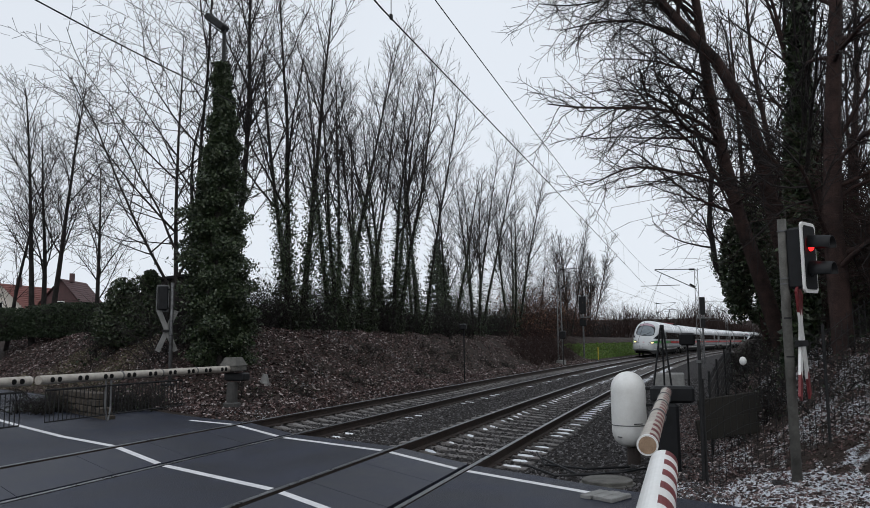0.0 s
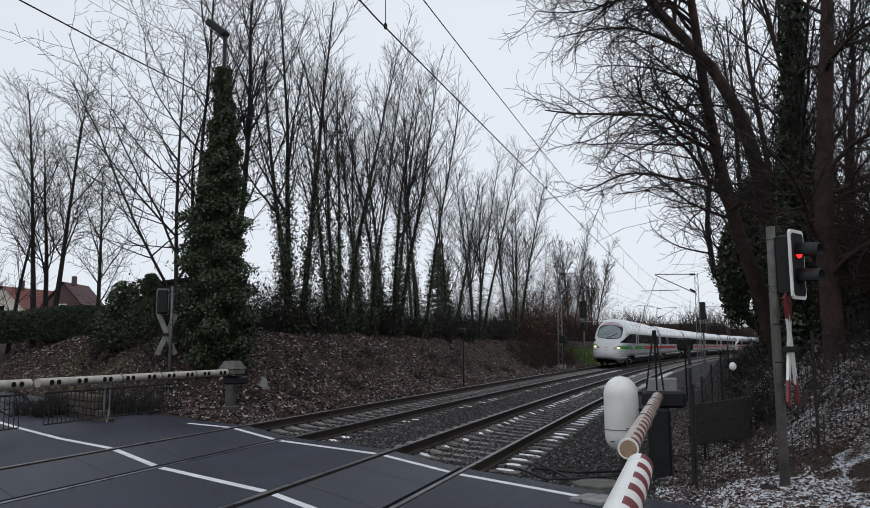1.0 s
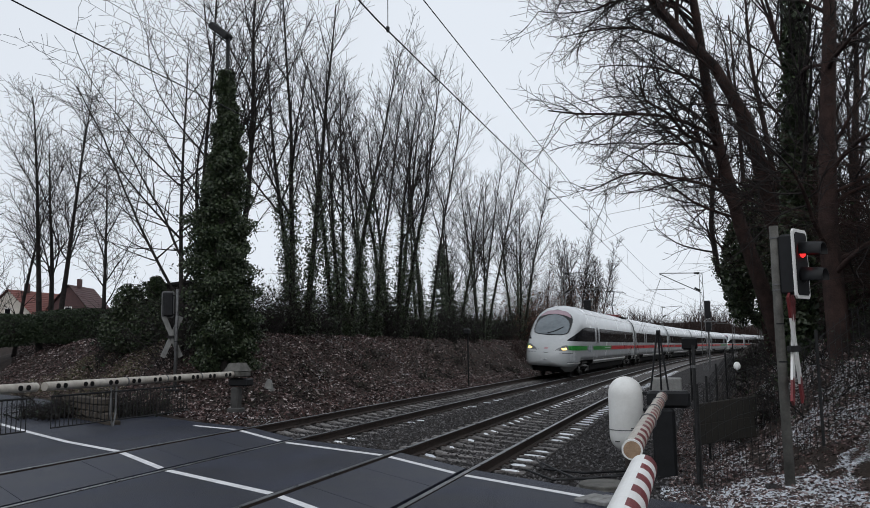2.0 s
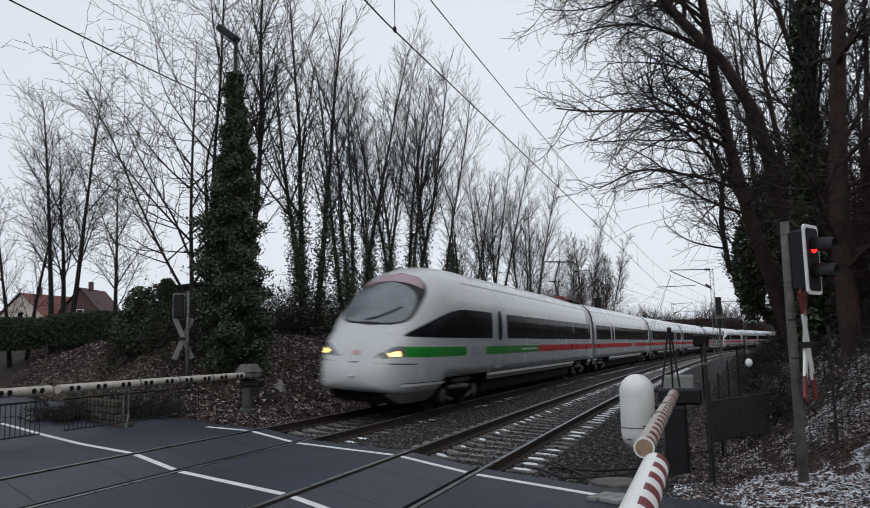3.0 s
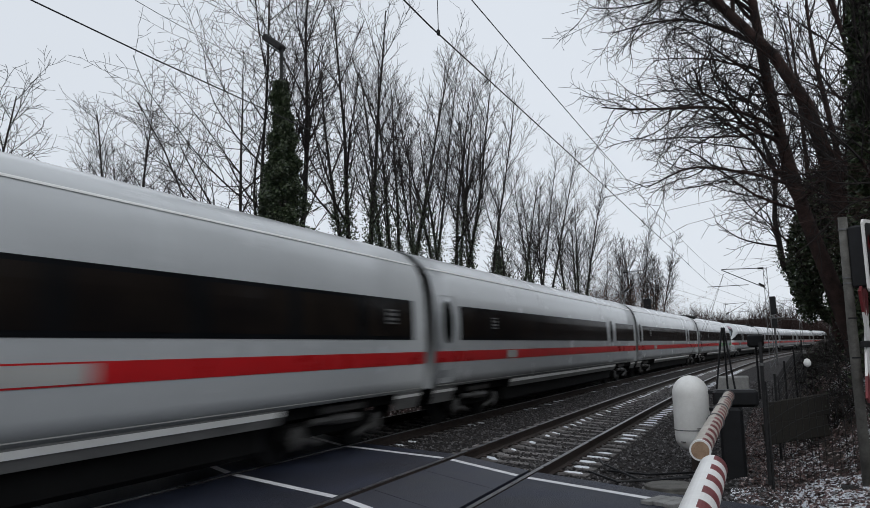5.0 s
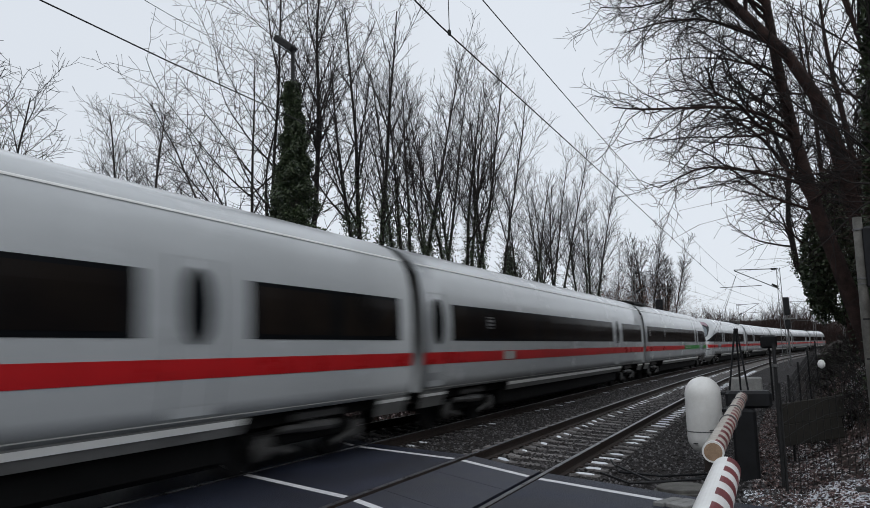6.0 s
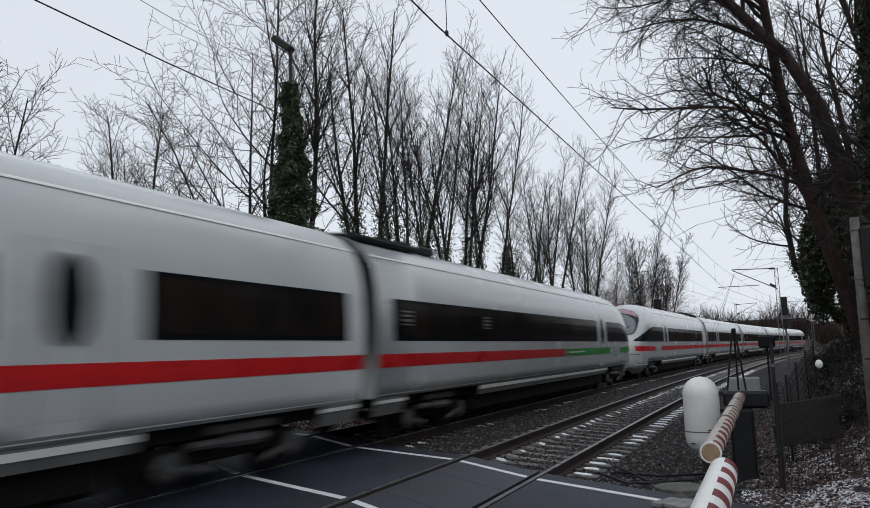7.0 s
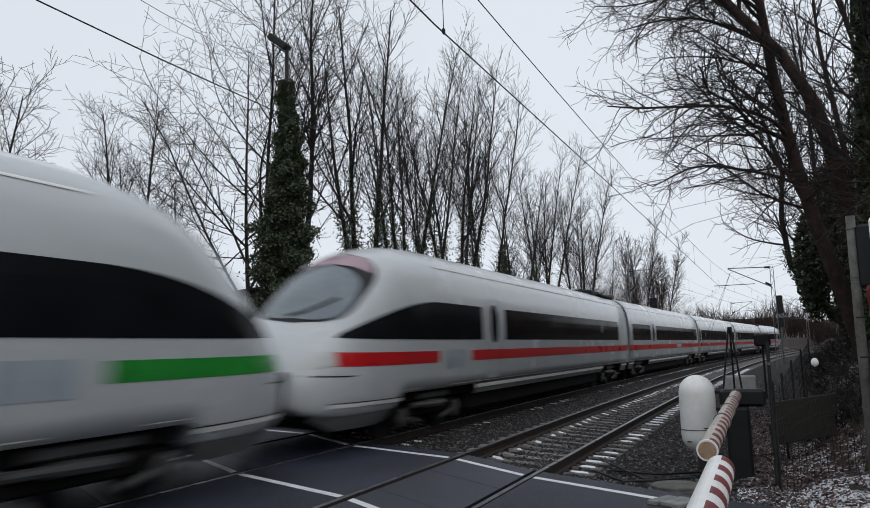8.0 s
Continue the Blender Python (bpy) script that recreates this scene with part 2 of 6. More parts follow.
# ---- mesh helpers ----
class Mesh:
    """Gathers vertices and faces, then links them as one mesh."""

    def __init__(self):
        self.v, self.f = [], []

    def add(self, v, f):
        k = len(self.v)
        self.v += [tuple(p) for p in v]
        self.f += [tuple(i + k for i in q) for q in f]
        return self

    def box(self, c, s, m=None, bevel=0.0):
        """A box with chamfered upright and level edges."""
        hx, hy, hz = (a / 2 for a in s)
        b = min(bevel, hx * 0.9, hy * 0.9, hz * 0.9)
        m = m or Matrix()
        if b <= 0:
            v = [(x, y, z) for x in (-hx, hx) for y in (-hy, hy) for z in (-hz, hz)]
            f = [(0, 1, 3, 2), (4, 6, 7, 5), (0, 4, 5, 1), (2, 3, 7, 6), (0, 2, 6, 4), (1, 5, 7, 3)]
        else:
            rings = []
            for z, i in ((-hz, b), (-hz + b, 0), (hz - b, 0), (hz, b)):
                x, y, q = hx - i, hy - i, b
                rings.append([(x - q, -y, z), (x, -y + q, z), (x, y - q, z), (x - q, y, z), (-x + q, y, z), (-x, y - q, z), (-x, -y + q, z), (-x + q, -y, z)])
            v = [p for r in rings for p in r]
            f = [(k * 8 + i, k * 8 + (i + 1) % 8, k * 8 + 8 + (i + 1) % 8, k * 8 + 8 + i) for k in range(3) for i in range(8)]
            f += [tuple(range(7, -1, -1)), tuple(range(24, 32))]
        t = Matrix.Translation(c) @ m
        return self.add([t @ Vector(p) for p in v], f)

    def tube(self, pts, r, sides=10, caps=True):
        """A round bar through the points; r one radius or one for each point."""
        pts = [Vector(p) for p in pts]
        rs = r if isinstance(r, (list, tuple)) else [r] * len(pts)
        v, f, n = [], [], len(pts)
        side = None
        for i, p in enumerate(pts):
            d = (pts[min(i + 1, n - 1)] - pts[max(i - 1, 0)]).normalized()
            if side is None:
                side = d.orthogonal().normalized()
            side = (side - d * side.dot(d)).normalized()
            up = d.cross(side)
            v += [p + (side * math.cos(a) + up * math.sin(a)) * rs[i] for a in (2 * math.pi * k / sides for k in range(sides))]
        for i in range(n - 1):
            f += [(i * sides + k, i * sides + (k + 1) % sides, (i + 1) * sides + (k + 1) % sides, (i + 1) * sides + k) for k in range(sides)]
        if caps:
            f += [tuple(range(sides - 1, -1, -1)), tuple(range((n - 1) * sides, n * sides))]
        return self.add(v, f)

    def lathe(self, prof, c=(0, 0, 0), sides=24, m=None):
        """Turns (radius, height) pairs round the upright."""
        v, f = [], []
        t = Matrix.Translation(c) @ (m or Matrix())
        for r, z in prof:
            v += [t @ Vector((r * math.cos(2 * math.pi * k / sides), r * math.sin(2 * math.pi * k / sides), z)) for k in range(sides)]
        for i in range(len(prof) - 1):
            f += [(i * sides + k, i * sides + (k + 1) % sides, (i + 1) * sides + (k + 1) % sides, (i + 1) * sides + k) for k in range(sides)]
        f += [tuple(range(sides - 1, -1, -1)), tuple(range((len(prof) - 1) * sides, len(prof) * sides))]
        return self.add(v, f)

    def plate(self, outline, thick, m=None):
        """A flat outline in x and z, thick along y."""
        n, t = len(outline), m or Matrix()
        v = [t @ Vector((x, -thick / 2, z)) for x, z in outline] + [t @ Vector((x, thick / 2, z)) for x, z in outline]
        f = [tuple(range(n)), tuple(range(2 * n - 1, n - 1, -1))] + [(i, i + n, (i + 1) % n + n, (i + 1) % n) for i in range(n)]
        return self.add(v, f)

    def mesh(self, name, material, smooth=False):
        me = bpy.data.meshes.new(name)
        me.from_pydata(self.v, [], self.f)
        me.materials.append(material)
        if smooth:
            me.polygons.foreach_set("use_smooth", [True] * len(me.polygons))
        me.update()
        return me


def part(name, m, material, parent=None, label="", smooth=False, at=None):
    me = m.mesh(name, material, smooth) if isinstance(m, Mesh) else m
    ob = new(name, me)
    if parent:
        ob.parent = parent
    if at is not None:
        ob.matrix_basis = at
    if label:
        ob["label"] = label
    return ob


def thing(name, at, label, category, group="", kind=""):
    ob = new(name)
    ob.matrix_basis = at
    return tagged(ob, label, category, group, kind)


def bulk(name, verts, faces, material, parent=None):
    """A large joined mesh from number arrays; all faces have as many corners."""
    me = bpy.data.meshes.new(name)
    k = faces.shape[1]
    me.vertices.add(len(verts))
    me.vertices.foreach_set("co", np.ascontiguousarray(verts, dtype=np.float32).ravel())
    me.loops.add(faces.size)
    me.loops.foreach_set("vertex_index", np.ascontiguousarray(faces, dtype=np.int32).ravel())
    me.polygons.add(len(faces))
    me.polygons.foreach_set("loop_start", np.arange(0, faces.size, k, dtype=np.int32))
    me.update(calc_edges=True)
    me.materials.append(material)
    ob = new(name, me)
    if parent:
        ob.parent = parent
    return ob


# ---- the line of the railway: a gentle right-hand curve ----
BEND = 0.00047
CANT = 0.116 / 1.507
U_NEAR, U_FAR = -3.814, -7.9


def bend(y):
    y = np.clip(y, -220, 260)
    return BEND * y * y


def on_line(u, y, z=0.0):
    return Vector((u + float(bend(y)), y, z))


def heading(y):
    return -math.degrees(math.atan(2 * BEND * y))


def ease(a, b, x):
    t = np.clip((x - a) / (b - a), 0, 1)
    return t * t * (3 - 2 * t)


def road_mid(x):
    """y of the road's middle line at x."""
    return 5.85 - 0.54 * x


def deck(u):
    """Height of the crossing's surface across both tracks."""
    return np.interp(u, [-40, -16, -12, -10.2, -8.653, -7.146, -4.567, -3.06, -1.0, 4, 30], [0.25, 0.22, 0.135, 0.125, 0.158, 0.042, 0.058, -0.058, -0.1, -0.1, 0.1])


def ground_z(x, y):
    u = x - bend(y)
    e = (y - road_mid(x)) * 0.88
    base = deck(u) - 0.05
    trough = -0.62 * ease(-11.2, -9.6, u) * np.where(e > 0, ease(0.9, -0.5, u), ease(-1.2, -2.2, u)) * ease(3.2, 4.2, np.abs(e))
    hill = 11 * ease(270, 430, y) + 7 * ease(-70, -220, u) + 6 * ease(40, 160, u)
    left = 2.15 * ease(-11.2, -15.6, u) * ease(4.0, 8.5, e) + 1.6 * ease(-11.2, -17.0, u) * ease(-5.0, -10.0, e)
    right = (1.9 * ease(0.5, 2.9, u) + 1.2 * ease(2.8, 9.0, u)) * ease(4.4, 10.0, e) + 1.2 * ease(4.0, 10.0, u) * ease(-5, -10, e)
    lump = 0.09 * np.sin(x * 1.3 + y * 0.7) * np.sin(y * 0.9 - x * 0.4) + 0.05 * np.sin(x * 3.1) * np.sin(y * 2.7)
    return base + hill + trough + left + right + lump * ease(3.8, 6.0, np.abs(e)) * (ease(-10.5, -12.5, u) + ease(0.5, 2.0, u))


def gz(x, y):
    return float(ground_z(np.array(x, float), np.array(y, float)))


def build_ground():
    us = np.concatenate([-np.geomspace(700, 32, 14), np.arange(-30, 14, 0.4), np.geomspace(14.4, 700, 16)])
    ys = np.concatenate([-np.geomspace(400, 26, 10), np.arange(-24, 46, 0.4), np.arange(46, 130, 1.5), np.geomspace(132, 1500, 18)])
    U, Y = np.meshgrid(us, ys)
    X = U + bend(Y)
    Z = ground_z(X, Y)
    v = np.stack([X, Y, Z], -1).reshape(-1, 3)
    a = (np.arange(len(ys) - 1)[:, None] * len(us) + np.arange(len(us) - 1)[None]).ravel()
    f = np.stack([a, a + 1, a + len(us) + 1, a + len(us)], 1)
    ob = bulk("ground", v, f, LITTER)
    ob.data.polygons.foreach_set("use_smooth", [True] * len(f))
    tagged(ob, "brown leaf-strewn winter ground and railway banks", "ground", kind="structure")


build_ground()

# ---- tracks ----
RAILS = ((-3.06, -0.058), (-4.567, 0.058), (-7.146, 0.042), (-8.653, 0.158))


def sweep(profile, ys, u, z):
    """Carries a closed profile (across, up) along the line."""
    n = len(profile)
    v = [on_line(u + a, y, z + b) for y in ys for a, b in profile]
    f = [(i * n + k, i * n + (k + 1) % n, (i + 1) * n + (k + 1) % n, (i + 1) * n + k) for i in range(len(ys) - 1) for k in range(n)]
    f += [tuple(range(n)), tuple(range((len(ys) - 1) * n, len(ys) * n))]
    return Mesh().add(v, f)


def build_tracks():
    ys = list(np.arange(-60, 60, 2.0)) + list(np.arange(60, 262, 5.0))
    body = [(-0.075, -0.172), (0.075, -0.172), (0.075, -0.16), (0.012, -0.14), (0.009, -0.045), (0.036, -0.036), (0.036, -0.006), (-0.036, -0.006), (-0.036, -0.036), (-0.009, -0.045), (-0.012, -0.14), (-0.075, -0.16)]
    head = [(-0.036, -0.006), (0.036, -0.006), (0.034, 0.0), (-0.034, 0.0)]
    sl = Mesh()
    prof = [(-1.3, 0.0), (-0.62, 0.0), (-0.4, -0.035), (0.4, -0.035), (0.62, 0.0), (1.3, 0.0)]
    v = []
    for a, top in prof:
        v += [(a, -0.15, -0.21), (a, 0.15, -0.21), (a, 0.11, top), (a, -0.11, top)]
    f = [(k * 4 + i, k * 4 + (i + 1) % 4, k * 4 + 4 + (i + 1) % 4, k * 4 + 4 + i) for k in range(5) for i in range(4)] + [(3, 2, 1, 0), (20, 21, 22, 23)]
    sl.add(v, f)
    sleeper_mesh = sl.mesh("sleeper", SLEEPER)
    clip = Mesh()
    for a in (-0.1, 0.1):
        clip.box((a, 0, 0.012), (0.075, 0.12, 0.03), bevel=0.01)
    clip_mesh = clip.mesh("rail_clip", RUST)
    for name, u, z, rails, label in (("near_track", U_NEAR, 0.0, RAILS[:2], "railway track with rusty rails on concrete sleepers"), ("far_track", U_FAR, 0.1, RAILS[2:], "railway track with polished rail heads on concrete sleepers")):
        tr = tagged(new(name), label, "track", "railway tracks", "structure")
        for ru, rz in rails:
            r = part("rail", sweep(body, ys, ru, rz), RUST, tr)
            part("rail_head", sweep(head, ys, ru, rz), STEEL, r, "polished running surface")
        y0 = road_mid(u) + 4.1
        for k in range(84):
            y = y0 + 0.6 * k
            m = Matrix.Translation(on_line(u, y, z - 0.176)) @ pose(0, 0, 0, 0, math.degrees(CANT), heading(y))
            s = part("sleeper", sleeper_mesh, None, tr, at=m)
            if k < 34:
                for off in (-0.753, 0.753):
                    part("rail_clip", clip_mesh, None, s, at=pose(off, 0, 0))
        rest = Mesh()
        for k in range(84, 300):
            y = y0 + 0.6 * k
            rest.box(on_line(u, y, z - 0.22), (2.6, 0.25, 0.1), pose(0, 0, 0, 0, math.degrees(CANT), heading(y)))
        tagged(part("far_sleepers", rest, SLEEPER, tr), kind="stuff")


def build_ballast():
    us = np.array([-11.0, -10.3, -9.9, -9.2, -8.5, -7.9, -7.2, -6.6, -5.9, -5.2, -4.5, -3.8, -3.1, -2.55, -2.2, -1.4, -0.8, 0.0, 0.8])
    zs = np.array([-0.55, -0.2, -0.08, -0.045, -0.085, -0.115, -0.155, -0.17, -0.15, -0.15, -0.178, -0.22, -0.265, -0.29, -0.305, -0.36, -0.33, -0.27, -0.4])
    made = []
    for side in (1, -1):
        ts = np.concatenate([[0.0], np.cumsum(np.geomspace(0.3, 12, 60))]) if side > 0 else np.linspace(0, 60, 20)
        start = 5.85 - 0.54 * us + side * 3.42 / 0.88
        Y = start[None, :] + side * ts[:, None]
        X = us[None, :] + bend(Y)
        v = np.stack([X, Y, np.broadcast_to(zs, Y.shape)], -1).reshape(-1, 3)
        n = len(us)
        a = (np.arange(len(ts) - 1)[:, None] * n + np.arange(n - 1)[None]).ravel()
        f = np.stack([a, a + 1, a + n + 1, a + n], 1)
        made.append((v, f if side > 0 else f[:, ::-1]))
    v = np.concatenate([made[0][0], made[1][0]])
    f = np.concatenate([made[0][1], made[1][1] + len(made[0][0])])
    ob = bulk("ballast_bed", v, f, BALLAST)
    tagged(ob, "dark grey crushed-stone ballast bed under the tracks", "ballast", kind="structure")
    return us, zs


build_tracks()
BALLAST_U, BALLAST_Z = build_ballast()


# ---- the road over the crossing ----
def road_point(u, e, lift=0.0):
    x = u
    for _ in range(3):
        y = road_mid(x) + e / 0.88
        x = u + float(bend(y))
    return (x, y, float(deck(u)) - 0.008 + lift)


def build_road():
    road = tagged(new("road"), "dark wet-looking asphalt road over the level crossing", "road", kind="structure")

    def strip(name, u0, u1, e0, e1, material, step=0.6, lift=0.0, label="", depth=0.05):
        nu, ne = max(2, int(abs(u1 - u0) / step) + 1), max(2, int(abs(e1 - e0) / step) + 1)
        g = Mesh()
        us, es = np.linspace(u0, u1, nu), np.linspace(e0, e1, ne)
        top = [road_point(u, e, lift) for u in us for e in es]
        f = [(i * ne + j, (i + 1) * ne + j, (i + 1) * ne + j + 1, i * ne + j + 1) for i in range(nu - 1) for j in range(ne - 1)]
        g.add(top, f)
        rim = [i * ne for i in range(nu)] + [(nu - 1) * ne + j for j in range(1, ne)] + [i * ne + ne - 1 for i in range(nu - 2, -1, -1)] + [j for j in range(ne - 2, 0, -1)]
        k = len(g.v)
        g.v += [(g.v[i][0], g.v[i][1], g.v[i][2] - depth) for i in rim]
        n = len(rim)
        g.f += [(rim[(i + 1) % n], rim[i], k + i, k + (i + 1) % n) for i in range(n)]
        return part(name, g, material, road, label)

    strip("carriageway", -60, -8.70, -3.6, 3.45, ASPHALT, 1.0)
    strip("carriageway", -7.09, -4.615, -3.6, 3.45, ASPHALT)
    strip("carriageway", -3.005, 14, -3.6, 3.45, ASPHALT, 1.0)
    for u0, u1 in ((-8.55, -7.25), (-4.465, -3.165)):
        for e0 in np.arange(-3.6, 3.3, 1.41):
            strip("crossing_panel", u0, u1, float(e0) + 0.004, float(e0) + 1.405, PANEL)
    bits = ((-10.3, -8.72), (-8.53, -7.27), (-7.07, -4.64), (-4.45, -3.18), (-2.99, -1.05))
    for u0, u1 in bits:
        strip("edge_line", u0, u1, 2.93, 3.05, LINE, 2.0, 0.006, "white painted edge line", 0.004)
        if u0 > -9:
            strip("centre_line", u0, u1 if u1 < -2 else 9, -0.06, 0.06, LINE, 2.0, 0.006, "white painted centre line", 0.004)
    strip("centre_line", -60, -8.72, -0.06, 0.06, LINE, 2.0, 0.006, "white painted centre line", 0.004)


build_road()


# ---- the train ----
PROFILE = np.array([(1.16, 0.50), (1.30, 0.60), (1.365, 0.85), (1.405, 1.2), (1.425, 1.6), (1.42, 2.0), (1.385, 2.5), (1.325, 2.95), (1.235, 3.29), (1.08, 3.57), (0.82, 3.79), (0.45, 3.93), (0.0, 3.98)])
NOSE_Y = np.array([1.0, 1.02, 1.08, 1.2, 1.4, 1.75, 2.15, 2.65, 3.2, 3.8, 4.45, 5.3, 6.3])
NOSE_TOP = np.array([1.02, 1.2, 1.36, 1.6, 1.88, 2.22, 2.58, 3.02, 3.43, 3.73, 3.89, 3.97, 3.98])
NOSE_W = np.array([0.04, 0.4, 0.66, 0.88, 1.05, 1.18, 1.265, 1.33, 1.375, 1.4, 1.415, 1.425, 1.425])
NOSE_BOT = np.array([0.98, 0.86, 0.77, 0.69, 0.64, 0.61, 0.6, 0.6, 0.6, 0.6, 0.58, 0.54, 0.50])
# the same curves drawn out and smoothed
FINE_Y = np.linspace(1.0, 7.0, 301)


def smoothed(values):
    d = np.interp(FINE_Y, NOSE_Y, values)
    k = np.ones(23) / 23
    s = np.convolve(np.pad(d, 11, mode="edge"), k, mode="valid")
    w = np.clip((FINE_Y - 1.12) / 0.3, 0, 1)
    return d * (1 - w) + s * w


FINE_TOP, FINE_W, FINE_BOT = smoothed(NOSE_TOP), smoothed(NOSE_W), smoothed(NOSE_BOT)


class Hull:
    """The outer skin of a car: local y runs from the leading end at 0."""

    def __init__(self, length, nose):
        self.length, self.nose = length, nose

    def ring(self, y):
        y = y if self.nose else 99.0
        top, w, bot = (float(np.interp(y, FINE_Y, a)) for a in (FINE_TOP, FINE_W, FINE_BOT))
        x = PROFILE[:, 0] / 1.425 * w
        z = bot + (PROFILE[:, 1] - 0.50) / 3.48 * (top - bot)
        return x, z

    def cut(self, y):
        """The skin ends higher where the bogies and the skirts begin."""
        return 0.95 if not self.nose else 0.95 * float(ease(3.35, 3.75, y))

    def x_at(self, y, z):
        x, zz = self.ring(y)
        return float(np.interp(z, zz, x))

    def z_at(self, y, x):
        xs, zz = self.ring(y)
        k = int(np.argmax(xs))
        return float(np.interp(abs(x), xs[k:][::-1], zz[k:][::-1]))

    def skin(self):
        ys = [float(a) for a in np.concatenate([[1.0, 1.005, 1.02, 1.045, 1.08, 1.13, 1.2, 1.3], np.linspace(1.4, 6.4, 51)])] if self.nose else [0.28]
        ys += [float(a) for a in np.linspace(ys[-1] + 1, self.length - 0.28, 12)]
        g, n = Mesh(), 2 * len(PROFILE) - 1
        for y in ys:
            x, z = self.ring(y)
            z = np.maximum(z, self.cut(y))
            g.v += [(a, y, b) for a, b in zip(x, z)] + [(-a, y, b) for a, b in zip(x[-2::-1], z[-2::-1])]
        for i in range(len(ys) - 1):
            g.f += [(i * n + k, i * n + k + 1, (i + 1) * n + k + 1, (i + 1) * n + k) for k in range(n - 1)]
            g.f.append((i * n + n - 1, i * n, (i + 1) * n, (i + 1) * n + n - 1))
        g.f += [tuple(range(n)), tuple(range(len(ys) * n - 1, (len(ys) - 1) * n - 1, -1))]
        return g

    def side_patch(self, outline, side, proud=0.006):
        """A patch on one flank; outline gives (y, z low, z high) stations."""
        g, rows = Mesh(), 5
        for y, lo, hi in outline:
            for k in range(rows):
                z = lo + (hi - lo) * k / (rows - 1)
                g.v.append((side * (self.x_at(y, z) + proud), y, z))
        g.f = [(i * rows + k, (i + 1) * rows + k, (i + 1) * rows + k + 1, i * rows + k + 1) for i in range(len(outline) - 1) for k in range(rows - 1)]
        if side > 0:
            g.f = [q[::-1] for q in g.f]
        return g

    def top_patch(self, stations, proud=0.008, cols=15):
        """A patch on the sloping front; stations give (y, half width)."""
        g = Mesh()
        for y, w in stations:
            for k in range(cols):
                x = w * (2 * k / (cols - 1) - 1)
                g.v.append((x, y - 0.5 * proud, self.z_at(y, x) + proud))
        g.f = [(i * cols + k, i * cols + k + 1, (i + 1) * cols + k + 1, (i + 1) * cols + k) for i in range(len(stations) - 1) for k in range(cols - 1)]
        return g


def flat(y0, y1, lo, hi, n=6):
    return [(float(y), lo, hi) for y in np.linspace(y0, y1, n)]


def bogie(parent, y):
    g = Mesh()
    g.box((0, y, 0.6), (2.2, 0.5, 0.24), bevel=0.05)
    for s in (-1, 1):
        g.box((s * 1.05, y, 0.52), (0.14, 3.3, 0.26), bevel=0.04)
        g.box((s * 1.12, y - 0.0, 0.68), (0.2, 0.8, 0.3), bevel=0.05)
        for dy in (-1.35, 1.35):
            g.box((s * 1.12, y + dy, 0.46), (0.2, 0.42, 0.34), bevel=0.05)
        g.tube([(s * 1.15, y - 0.9, 0.62), (s * 1.15, y - 0.2, 0.62)], 0.07, 8)
        g.tube([(s * 1.15, y + 0.2, 0.62), (s * 1.15, y + 0.9, 0.62)], 0.07, 8)
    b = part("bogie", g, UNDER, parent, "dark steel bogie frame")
    for s in (-1, 1):
        part("damper", Mesh().tube([(s * 1.24, y - 1.0, 0.66), (s * 1.24, y + 0.55, 0.62)], 0.06, 8).tube([(s * 1.24, y - 0.35, 0.645), (s * 1.24, y + 0.5, 0.622)], 0.085, 8), GEAR, b, "grey damper")
        part("side_cover", Mesh().box((s * 1.22, y + 0.1, 0.82), (0.05, 1.5, 0.13), bevel=0.02), GEAR, b)
        for dy in (-1.35, 1.35):
            part("axle_box", Mesh().lathe([(0.19, -0.05), (0.19, 0.03), (0.13, 0.06), (0.03, 0.065)], (s * 1.2, y + dy, 0.44), 14, pose(0, 0, 0, 0, 90 * s, 0)), GEAR, b)
            part("link_arm", Mesh().tube([(s * 1.2, y + dy * 0.95, 0.44), (s * 1.2, y + dy * 0.45, 0.3)], 0.05, 6), GEAR, b)
    for dy in (-1.35, 1.35):
        w = Mesh()
        turn = pose(0, 0, 0, 0, 90, 0)
        for s in (-1, 1):
            w.lathe([(0.30, -0.07), (0.46, -0.065), (0.44, 0.06), (0.30, 0.065)], (s * 0.76, y + dy, 0.44), 20, turn)
        w.tube([(-0.76, y + dy, 0.44), (0.76, y + dy, 0.44)], 0.09, 10)
        part("wheelset", w, DARKSTEEL, b)


def fit_door(put, hull, dy, s):
    put("door", hull.side_patch(flat(dy - 0.42, dy + 0.42, 1.05, 3.0), s, 0.004), TRAINW, "white plug door")
    oval = [(dy + 0.26 * math.sin(a), 2.4 - 0.48 * abs(math.cos(a)) ** 0.6, 2.4 + 0.48 * abs(math.cos(a)) ** 0.6) for a in np.linspace(-1.5, 1.5, 9)]
    put("door_window", hull.side_patch(oval, s, 0.014), TGLASS, "narrow rounded door window")
    for jy in (dy - 0.44, dy + 0.44):
        put("door_joint", hull.side_patch(flat(jy - 0.012, jy + 0.012, 1.05, 3.0, 2), s, 0.01), BLACK)


